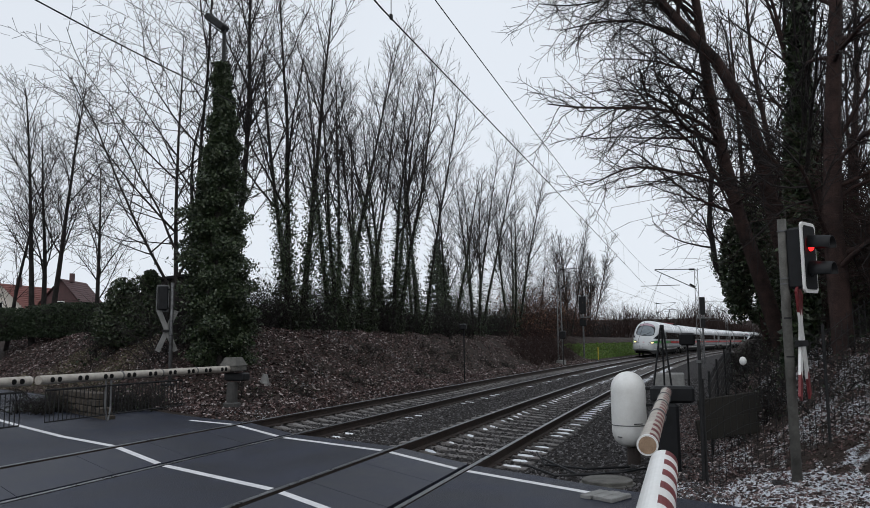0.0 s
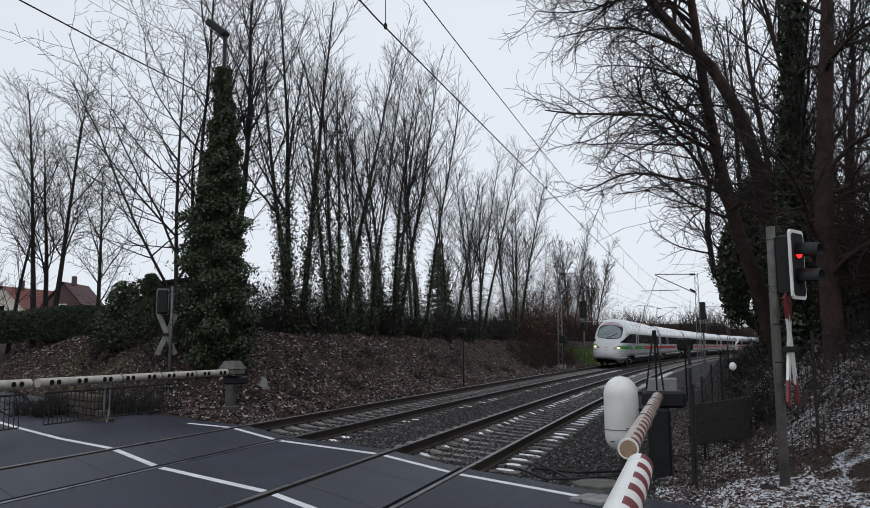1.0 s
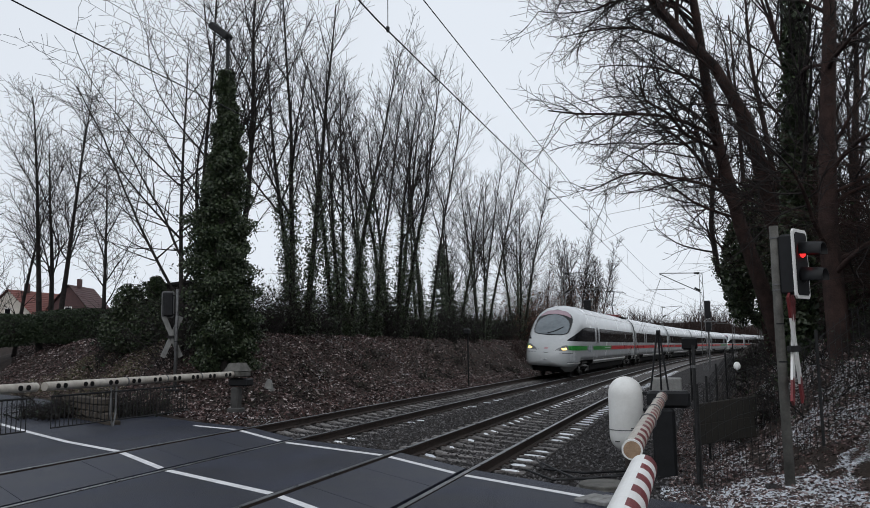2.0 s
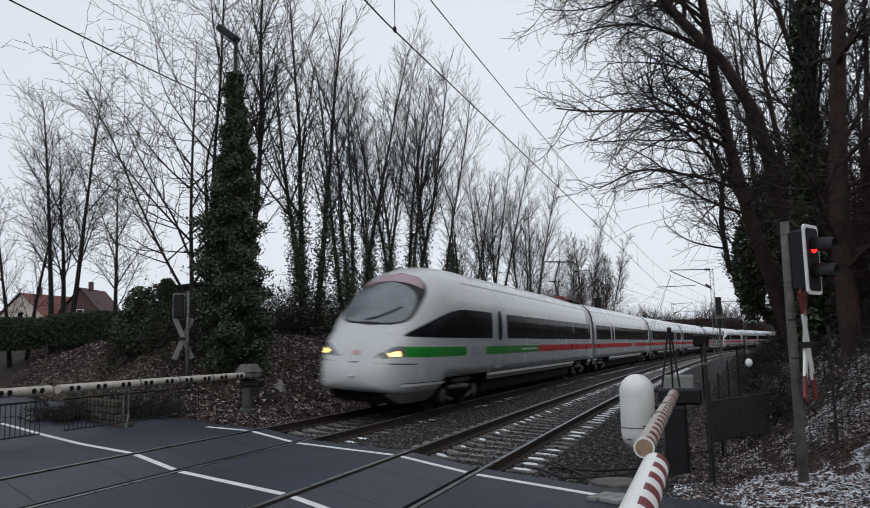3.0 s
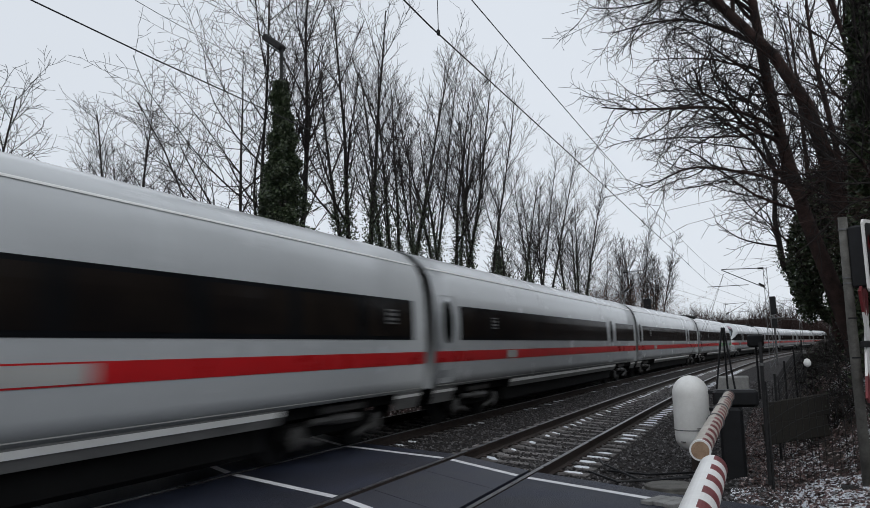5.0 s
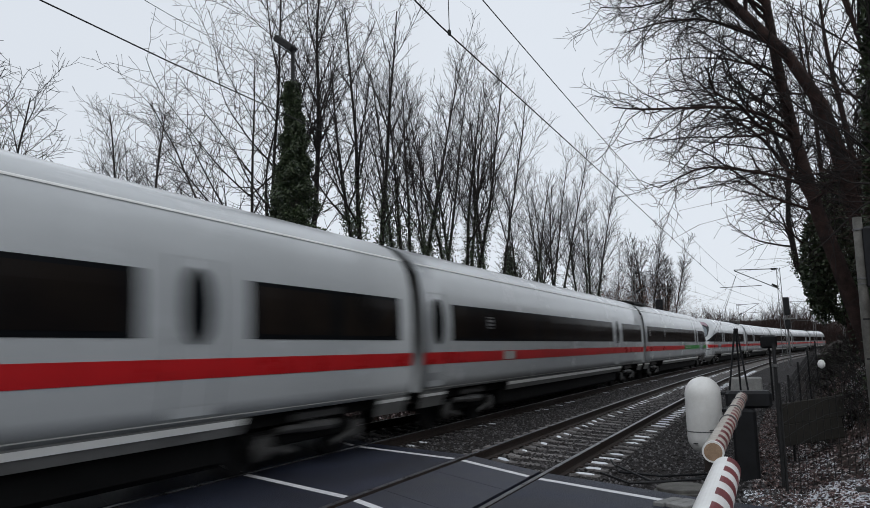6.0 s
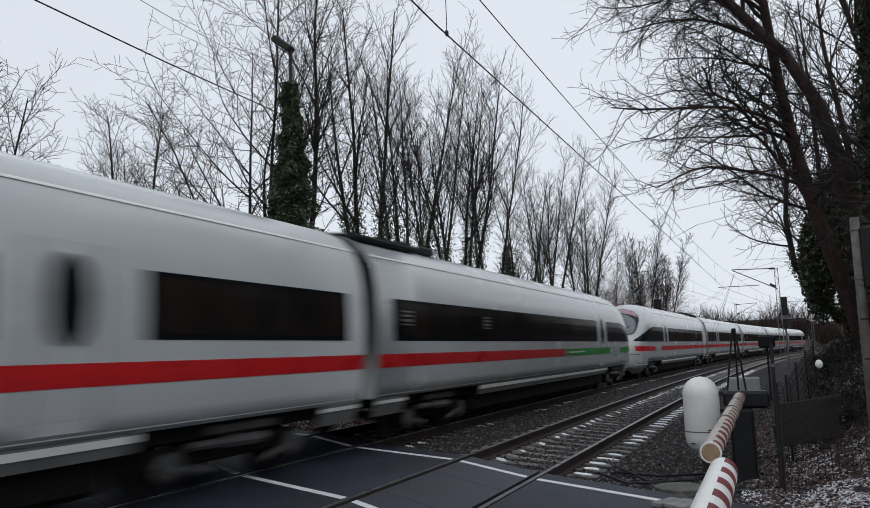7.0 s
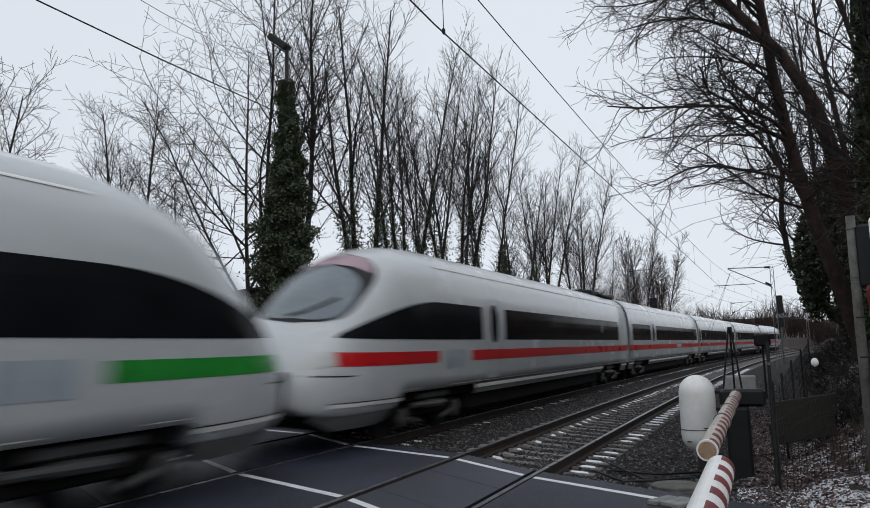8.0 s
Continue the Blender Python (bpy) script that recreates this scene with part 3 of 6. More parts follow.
def rail_car(length, nose, kind, at):
    """One car. kind: lead_green, lead_red, tail_green, tail_red, middle or saloon; its leading end is at local y 0."""
    hull = Hull(length, nose)
    labels = {"lead_green": "white high-speed train end car, green then red band", "lead_red": "white high-speed train end car with red band",
              "tail_green": "white high-speed train end car, red then green band", "tail_red": "white high-speed train end car with red band", "middle": "white high-speed train middle car with red band", "saloon": "white high-speed train middle car, doors at both ends"}
    car = thing("train_car", at, labels[kind], "train car", "cars of the train")
    mirror = kind.startswith("tail")
    flip = Matrix.Translation((0, length, 0)) @ pose(0, 0, 0, 0, 0, 180) if mirror else Matrix()

    def put(name, g, material, label="", smooth=False, parent=None):
        if parent is None:
            g.v = [tuple(flip @ Vector(p)) for p in g.v]
        return part(name, g, material, parent or car, label, smooth)

    body = put("body", hull.skin(), TRAINW, "glossy white body shell", True)
    end = length - 0.28
    under = Mesh()
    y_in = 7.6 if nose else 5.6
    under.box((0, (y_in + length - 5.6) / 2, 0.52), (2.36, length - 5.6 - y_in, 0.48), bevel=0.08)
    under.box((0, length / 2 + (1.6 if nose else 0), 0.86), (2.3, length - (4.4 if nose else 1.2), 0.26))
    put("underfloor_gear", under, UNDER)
    for s in (-1, 1):
        put("side_skirt", hull.side_patch(flat(y_in, length - 5.5, 0.72, 0.955), s, 0.003), APRON, "dirty grey skirt panel")
        put("sill_line", hull.side_patch(flat(y_in, length - 5.5, 0.85, 0.935), s, 0.02), WHITEP, "light sill strip")
        ends = ((length - 1.55, length - 0.35),) if nose else ((0.35, 1.55), (length - 1.55, length - 0.35))
        for a, b in ends:
            put("end_skirt", hull.side_patch(flat(a, b, 0.62, 0.955, 3), s, 0.002), APRON, "short dirty skirt panel")
            put("end_ledge", hull.side_patch(flat(a, b, 0.85, 0.91, 3), s, 0.02), WHITEP)
        lo, hi = 2.0, 2.79
        tail_w = length - (2.4 if kind == "lead_red" else 0.9)
        if nose:
            tip = [(1.8 + 4.6 * k / 48, lo, lo + 0.02 + (hi - lo - 0.02) * (math.sin(min(1, k / 38) * math.pi / 2)) ** 0.8) for k in range(49)]
            tip = [(y, a, max(a + 0.01, min(b, float(hull.ring(y)[1][-1]) - 0.22))) for y, a, b in tip]
            put("window_band", hull.side_patch(tip + flat(6.6, 7.9, lo, hi), s, 0.011), TGLASS, "swept dark side window")
            put("window_band", hull.side_patch(flat(9.6, tail_w, lo, hi), s), TGLASS, "long dark window band")
        else:
            spans = ((1.1, 5.9), (7.6, length - 0.9)) if kind == "middle" else ((1.75, length - 7.5), (length - 5.5, length - 0.85))
            for a, b in spans:
                put("window_band", hull.side_patch(flat(a, b, lo, hi), s), TGLASS, "long dark window band")
        dys = [8.75] if nose else ([6.75] if kind == "middle" else [1.0, length - 6.55])
        for a, b in (((9.8, tail_w - 0.2),) if nose else spans):
            n = max(1, int((b - a) / 1.95))
            w = (b - a) / n
            for k in range(n):
                put("pane", hull.side_patch(flat(a + w * k + 0.16, a + w * (k + 1) - 0.16, lo + 0.07, hi - 0.06, 3), s, 0.011), PANE)
        if not nose:
            m0, m1 = (15.05, 16.9) if kind == "middle" else (5.1, 6.0)
            put("class_mark", hull.side_patch(flat(m0, m1, 1.53, 1.735, 3), s, 0.012), TRAINGREY, "pale lettering field")
        for a in ((21.4, 25.8) if nose else ((3.9,) if kind == "saloon" else (23.9,))):
            if a < tail_w - 0.6:
                put("window_sign", hull.side_patch(flat(a, a + 0.42, 2.3, 2.58, 2), s, 0.016), APRON, "pale notice behind the glass")
                for k in range(3):
                    put("sign_bar", hull.side_patch(flat(a + 0.03, a + 0.39, 2.33 + 0.09 * k, 2.37 + 0.09 * k, 2), s, 0.02), TGLASS)
        for dy in dys:
            fit_door(put, hull, dy, s)
        z0, z1 = 1.51, 1.755
        bands = []
        if kind in ("lead_green", "tail_green"):
            bands = [(1.62, 5.3, STRIPE_G, "green"), (7.2, 14.2, STRIPE_G, "green"), (14.35, length - 0.3, STRIPE_R, "red")]
        elif nose:
            bands = [(1.62, 5.3, STRIPE_R, "red"), (7.2, length - 0.3, STRIPE_R, "red")]
        else:
            bands = [(0.3, length - 0.3, STRIPE_R, "red")]
        for a, b, m, c in bands:
            put("colour_band", hull.side_patch(flat(a, b, z0, z1, 48 if nose else 8), s, 0.007), m, c + " painted band")
        if kind in ("lead_green", "tail_green"):
            put("slogan_bar", hull.side_patch(flat(11.6, 13.9, 1.615, 1.66), s, 0.012), WHITEP, "pale unreadable lettering")
        if nose:
            for k in range(2):
                put("logo_mark", hull.side_patch(flat(5.75 + k * 0.55, 6.15 + k * 0.55, 1.38, 1.78, 3), s, 0.009), LOGO, "pale blue-grey emblem")
        put("roof_line", hull.side_patch(flat(5.5 if nose else 0.4, length - 0.4, 3.55, 3.585), s, 0.012), WHITEP, "bright roof edge strip")
        put("body_seam", hull.side_patch(flat(3.9 if nose else 0.4, length - 0.4, 1.0, 1.015), s, 0.006), TRAINGREY)
    bogie(car, 5.4 if nose and not mirror else (length - 5.4 if nose else 3.4))
    bogie(car, length - 3.4 if not mirror else 3.4)
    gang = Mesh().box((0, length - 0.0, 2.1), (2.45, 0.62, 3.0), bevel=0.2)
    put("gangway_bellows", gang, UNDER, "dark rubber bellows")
    if nose:
        scr = [(1.84 + 1.3 * k / 16, max(0.05, 0.9 * (1 - abs(2 * (k / 16) - 0.95) ** 3.2) ** 0.5 if abs(2 * (k / 16) - 0.95) < 1 else 0.05)) for k in range(17)]
        put("windscreen", hull.top_patch(scr, 0.022), SKY_SCREEN, "curved windscreen, sky reflection put into its grey", True)
        brow = [(3.17 + 0.42 * k / 5, 0.84 - 0.26 * (k / 5) ** 2) for k in range(6)]
        rim = [(1.77 + 1.9 * k / 20, 0.06 + 0.93 * max(0.0, 1 - abs(2 * (k / 20) - 1) ** 3.4) ** 0.5) for k in range(21)]
        put("screen_surround", hull.top_patch(rim, 0.012), BLACK, "black windscreen surround", True)
        put("display_panel", hull.top_patch(brow, 0.022), PINKGLASS, "pinkish panel over the windscreen", True)
        for s in (-1, 1):
            lamp = [(1.16 + 0.5 * k / 12, 1.45 + 0.08 * k / 12, 1.49 + 0.27 * math.sin(1.9 * k / 12)) for k in range(13)]
            put("headlight_cover", hull.side_patch(lamp, s, 0.008), GALV if kind == "lead_green" else TRAINGREY, "grey headlight housing")
            if kind == "lead_green":
                put("headlight", hull.side_patch([(1.3 + 0.2 * k / 8, 1.50 + 0.003 * k, 1.58 + 0.009 * k) for k in range(9)], s, 0.02), HEADLIGHT, "lit yellowish headlight")
        if kind == "lead_green":
            put("nose_badge", hull.top_patch([(1.16, 0.1), (1.18, 0.1), (1.2, 0.1), (1.22, 0.1)], 0.008, 7), EMBLEM, "small faded red emblem")
        wip = Mesh().tube([(x, y, hull.z_at(y, x) + 0.05) for x, y in ((-0.12, 1.86), (0.15, 1.95), (0.4, 2.12), (0.62, 2.36))], 0.024, 6)
        put("wiper", wip, BLACK)
        for s in (-1, 1):
            ap = Mesh()
            for k in range(21):
                y = 1.35 + 2.25 * k / 20
                w = float(np.interp(y, FINE_Y, FINE_W))
                low = 0.36 + 0.22 * max(0.0, 1 - k / 5) + 0.3 * max(0.0, k / 20 - 0.8)
                for q in range(5):
                    ap.v.append((s * w * (0.94 - 0.2 * (q / 4) ** 1.5), y, 0.86 + (low - 0.86) * q / 4))
            ap.f = [(k * 5 + q, k * 5 + 5 + q, k * 5 + 6 + q, k * 5 + 1 + q)[::int(s)] for k in range(20) for q in range(4)]
            # The dark grey paints in the shade below the undercut nose.
            put("side_apron", ap, APRON, "apron below the nose, undercut shade put into its dark grey", True)
            put("apron_ledge", hull.side_patch([(1.5 + 2.2 * k / 24, 0.80, 0.865) for k in range(25)], s, 0.03), WHITEP, "light ledge over the apron")
            put("apron_gap", hull.side_patch([(1.5 + 2.2 * k / 24, 0.868, 0.885) for k in range(25)], s, 0.012), BLACK)
            put("nose_seam", hull.side_patch([(1.0 + 1.05 * (k / 12) ** 2, 1.33, 1.355) for k in range(13)], s, 0.006), BLACK)
        put("track_clearer", Mesh().box((0, 2.0, 0.5), (1.7, 0.2, 0.34), bevel=0.05).box((0, 2.8, 0.6), (1.9, 1.6, 0.3), bevel=0.05), UNDER, "dark plate below the nose")
        if kind in ("lead_red", "tail_green"):
            # The large black block stands in for the dark recess round the coupler.
            put("coupler", Mesh().box((0, 1.35, 0.96), (0.98, 0.78, 0.86), bevel=0.08).box((0, 0.86, 0.95), (0.34, 0.5, 0.34), bevel=0.06), UNDER, "black block for the shaded nose opening, exposed coupler ahead")
        put("roof_gear", Mesh().box((0, length - 1.75, 3.92), (1.5, 2.5, 0.16), bevel=0.05).box((0, length - 1.4, 4.0), (0.8, 1.0, 0.16), bevel=0.05), UNDER, "dark roof equipment")
        aft = length + 2.4
        pg = Mesh()
        for s in (-0.5, 0.5):
            pg.tube([(s, aft - 6.6, 4.0), (s, aft - 4.9, 4.02)], 0.05, 6)
        pg.box((0, aft - 6.4, 4.0), (1.2, 0.7, 0.2), bevel=0.04).box((0, aft - 5.2, 4.0), (1.2, 0.4, 0.18), bevel=0.03)
        frame_part = put("pantograph_base", pg, REDP if kind == "lead_green" else DARKSTEEL, "red pantograph base frame" if kind == "lead_green" else "")
        if kind == "lead_green":
            arm = Mesh().tube([(0, aft - 5.0, 4.0), (0, aft - 6.3, 4.85), (0, aft - 5.3, 5.95)], 0.045, 6)
            arm.tube([(-0.3, aft - 6.3, 4.85), (0.3, aft - 6.3, 4.85)], 0.025, 6)
            arm.tube([(-0.3, aft - 6.3, 4.85), (-0.5, aft - 5.35, 5.9)], 0.016, 5).tube([(0.3, aft - 6.3, 4.85), (0.5, aft - 5.35, 5.9)], 0.016, 5)
            put("raised_arm", arm, DARKSTEEL, "raised current collector arm")
            put("collector_bow", Mesh().tube([(-0.95, aft - 5.3, 5.8), (-0.7, aft - 5.3, 5.97), (0.7, aft - 5.3, 5.97), (0.95, aft - 5.3, 5.8)], 0.025, 6).tube([(-0.7, aft - 5.0, 5.97), (0.7, aft - 5.0, 5.97)], 0.025, 6), DARKSTEEL)
        else:
            put("folded_arm", Mesh().tube([(0, aft - 5.0, 4.05), (0, aft - 6.7, 4.12), (0, aft - 5.2, 4.18)], 0.03, 6), DARKSTEEL)
    return car


LENGTHS = (27.45, 26.03, 26.03, 26.03, 27.45)
TRAIN = []
offset = 0.0
for unit in range(2):
    offset -= 1.5 * unit  # the two noses stand close, coupled
    for i, ln in enumerate(LENGTHS):
        kind = (("lead_green", "middle", "saloon", "saloon", "tail_green"), ("lead_red", "middle", "saloon", "saloon", "tail_red"))[unit][i]
        car = rail_car(ln, i in (0, 4), kind, Matrix.Translation((0, 0, 0)))
        TRAIN.append((car, offset, ln))
        offset += ln

# the leading nose's place along the line at each time
NOSE = ((0, 86.5), (0.5, 74.4), (1, 62.4), (1.5, 50.8), (2, 39.4), (2.5, 27.8), (3, 15.9), (3.5, 2.7), (4, -10.4), (4.5, -24.2), (5, -38.1), (5.5, -51.6), (6, -65.3), (6.5, -79.4), (7, -93.2), (7.5, -107.3), (8, -121.3))


def motions():
    for car, off, ln in TRAIN:
        rows = []
        for t, y in NOSE:
            a, b = on_line(U_FAR, y + off + 2.5), on_line(U_FAR, y + off + ln - 2.5)
            turn = -math.degrees(math.atan2(b.x - a.x, b.y - a.y))
            d = (b - a).normalized()
            p = a - d * 2.5
            rows.append((t, pose(p.x, p.y, 0.1, 0, math.degrees(CANT), turn)))
        walk(car, rows)


# ---- trees ----
def tree_parts(seed, height, r0, stems=1, lean=(0, 0), spread=0.5, droop=0.0, twig=1.0, crown_at=0.25, path=None, bias=(0, 0, 0), reach=1.0, tip=0.0075, out=0.13, wild=0.6):
    """Segments (from, to, radius, radius) of a bare tree: stout ones and twigs."""
    rng = random.Random(seed)
    stout, fine = [], []

    def grow(p, d, length, r, level, lift):
        n = max(2, min(16, round(length / (0.85, 0.42, 0.26, 0.2)[level])))
        end = max(tip, r * (0.14 if level == 0 else 0.35))
        wob = (0.03, 0.1, 0.14, 0.16)[level] * wild
        nodes = []
        for i in range(n):
            ra, rb = (r + (end - r) * (k / n) ** 0.85 for k in (i, i + 1))
            d = (d + Vector((rng.gauss(0, wob), rng.gauss(0, wob), rng.gauss(0, wob * 0.7) + lift))).normalized()
            q = p + d * (length / n)
            (stout if ra > 0.026 else fine).append((p, q, ra, rb))
            nodes.append((p, q, d.copy(), ra))
            p = q
        if level == 3:
            return
        lo = crown_at if level == 0 else 0.12
        count = int(length * (1 - lo) / (0.47, 0.27, 0.18)[level] * twig + rng.random())
        turn = rng.random() * 6.283
        for k in range(count):
            frac = min(0.999, lo + (1 - lo) * (k + rng.random()) / count)
            a, b, dd, rr = nodes[int(frac * n)]
            o = a.lerp(b, frac * n % 1)
            turn += 2.4 + rng.gauss(0, 0.4)
            e = dd.orthogonal().normalized()
            side = e * math.cos(turn) + dd.cross(e) * math.sin(turn)
            ang = spread * (0.7 + 0.6 * rng.random()) * (1.0, 1.15, 1.25)[level]
            nd = dd * math.cos(ang) + side * math.sin(ang)
            ln = (height * 0.3 * reach * (1.2 - 0.75 * frac), length * 0.46 * (1.15 - 0.6 * frac), 0.5)[level] * (0.55 + 0.8 * rng.random())
            ln = max(0.22, ln)
            grow(o, nd, ln, max(tip, min(rr * 0.6, 0.0095 * ln + 0.006)), level + 1, (0.035 if level < 2 else 0.05) - droop)

    if path:
        for i in range(len(path) - 1):
            p, q = Vector(path[i]), Vector(path[i + 1])
            ra, rb = r0 * (1 - 0.6 * i / (len(path) - 1)), r0 * (1 - 0.6 * (i + 1) / (len(path) - 1))
            stout.append((p, q, ra, rb))
            if i / (len(path) - 1) < crown_at:
                continue
            for k in range(int(3.7 * twig + rng.random())):
                o = p.lerp(q, rng.random())
                d = (q - p).normalized() * 0.35 + Vector((rng.gauss(0, 0.45), rng.gauss(0, 0.6), rng.gauss(0.2, 0.25))) + Vector(bias)
                ln = height * (0.24 + 0.27 * rng.random())
                grow(o, d.normalized(), ln, min(ra * 0.4, 0.0105 * ln + 0.01), 1, 0.01 - droop)
        return stout, fine
    for s in range(stems):
        a = 2 * math.pi * (s + 0.3 * rng.random()) / max(1, stems)
        off = 0.0 if stems == 1 else out * (0.5 + rng.random())
        d = Vector((lean[0] + off * math.cos(a), lean[1] + off * math.sin(a), 1)).normalized()
        base = Vector((0, 0, -0.3)) + (Vector((math.cos(a), math.sin(a), 0)) * r0 * 1.5 if stems > 1 else Vector())
        h = height * (1 if s == 0 else 0.72 + 0.28 * rng.random())
        grow(base, d, h, r0 * (1 if stems == 1 else 0.62), 0, 0.006)
    return stout, fine


def tubes(segs, sides):
    a = np.array([s[0][:] for s in segs])
    b = np.array([s[1][:] for s in segs])
    r0 = np.array([s[2] for s in segs])
    r1 = np.array([s[3] for s in segs])
    d = b - a
    d /= np.linalg.norm(d, axis=1, keepdims=True) + 1e-9
    ref = np.where(np.abs(d[:, 2:3]) > 0.9, [[1.0, 0, 0]], [[0, 0, 1.0]])
    s = np.cross(d, ref)
    s /= np.linalg.norm(s, axis=1, keepdims=True)
    t = np.cross(d, s)
    ang = 2 * np.pi * np.arange(sides) / sides
    ringv = s[:, None] * np.cos(ang)[None, :, None] + t[:, None] * np.sin(ang)[None, :, None]
    va = a[:, None] + ringv * r0[:, None, None]
    vb = b[:, None] + d[:, None] * (r1 * 0.4)[:, None, None] + ringv * r1[:, None, None]
    v = np.concatenate([va, vb], 1).reshape(-1, 3)
    k = np.arange(sides)
    one = np.stack([k, (k + 1) % sides, (k + 1) % sides + sides, k + sides], 1)
    f = (np.arange(len(segs))[:, None, None] * 2 * sides + one[None]).reshape(-1, 4)
    return v, f


def leaf_cloud(rng, points, size, tilt=1.0):
    """A small folded leaf at each point."""
    n = len(points)
    d = rng.normal(size=(n, 3))
    d /= np.linalg.norm(d, axis=1, keepdims=True)
    e = np.cross(d, rng.normal(size=(n, 3)))
    e /= np.linalg.norm(e, axis=1, keepdims=True)
    nrm = np.cross(d, e)
    s = size * (0.6 + 0.8 * rng.random((n, 1)))
    v = np.stack([points - d * s, points + e * s * 0.6 + nrm * s * 0.25, points + d * s, points - e * s * 0.6 + nrm * s * 0.25], 1).reshape(-1, 3)
    f = np.arange(4 * n).reshape(n, 4)
    return v, f


def ivy_points(rng, stout, top, thick, count, per_len=True):
    """Points in a coat round the stout wood up to a height."""
    segs = [s for s in stout if s[2] > 0.05 and s[0].z < top]
    ln = np.array([(s[1] - s[0]).length * (thick + s[2]) for s in segs])
    pick = rng.choice(len(segs), count, p=ln / ln.sum())
    a = np.array([segs[i][0][:] for i in pick])
    b = np.array([segs[i][1][:] for i in pick])
    r = np.array([segs[i][2] for i in pick])
    t = rng.random((count, 1))
    p = a + (b - a) * t
    keep = rng.random(count) < np.clip(1.7 * (top - p[:, 2]) / top, 0.12, 1) ** 0.8
    o = rng.normal(size=(count, 3))
    o[:, 2] *= 0.5
    o /= np.linalg.norm(o, axis=1, keepdims=True)
    turn = np.arctan2(o[:, 1], o[:, 0])
    lump = np.sin(p[:, 2] * 1.9 + 2 * turn + 3 * p[:, 0]) * np.sin(p[:, 2] * 4.3 - 3 * turn) + 0.6 * np.sin(p[:, 2] * 7.1 + 5 * turn)
    reach = np.clip(0.6 + 0.55 * lump, 0.08, 1.6) * (0.2 + 0.8 * rng.random(count) ** 0.6) + 0.9 * (rng.random(count) > 0.985) * rng.random(count)
    p = p + o * (r + thick * reach)[:, None]
    p = p[keep]
    return p[p[:, 2] < top + 0.3]


def bare_tree(x, y, label, height, r0, seed, ivy=0.0, ivy_thick=0.35, ivy_n=4000, bark=None, group="bare trees on the bank", name="bare_tree", leaf=0.05, **kw):
    t = thing(name, Matrix.Translation((x, y, gz(x, y))) if not kw.get('path') else Matrix(), label, "tree", group)
    stout, fine = tree_parts(seed, height, r0, **kw)
    v, f = tubes(stout, 7)
    ob = bulk("trunk", v, f, bark or BARK, t)
    ob.data.polygons.foreach_set("use_smooth", [True] * len(f))
    if fine:
        bulk("crown", *tubes(fine, 3), TWIG, t)["label"] = "bare dark twigs"
    if ivy:
        rng = np.random.default_rng(seed)
        o = bulk("ivy", *leaf_cloud(rng, ivy_points(rng, stout, ivy, ivy_thick, ivy_n), leaf), IVY, t)
        tagged(o, "dark green climbing ivy", kind="stuff")
    return t


def at_column(px_angle, u):
    """Place on a line parallel to the track at a bearing, degrees left of the line's start."""
    y = 5.0
    for _ in range(60):
        y = (u + float(bend(y))) / -math.tan(math.radians(px_angle))
    return u + float(bend(y)), y


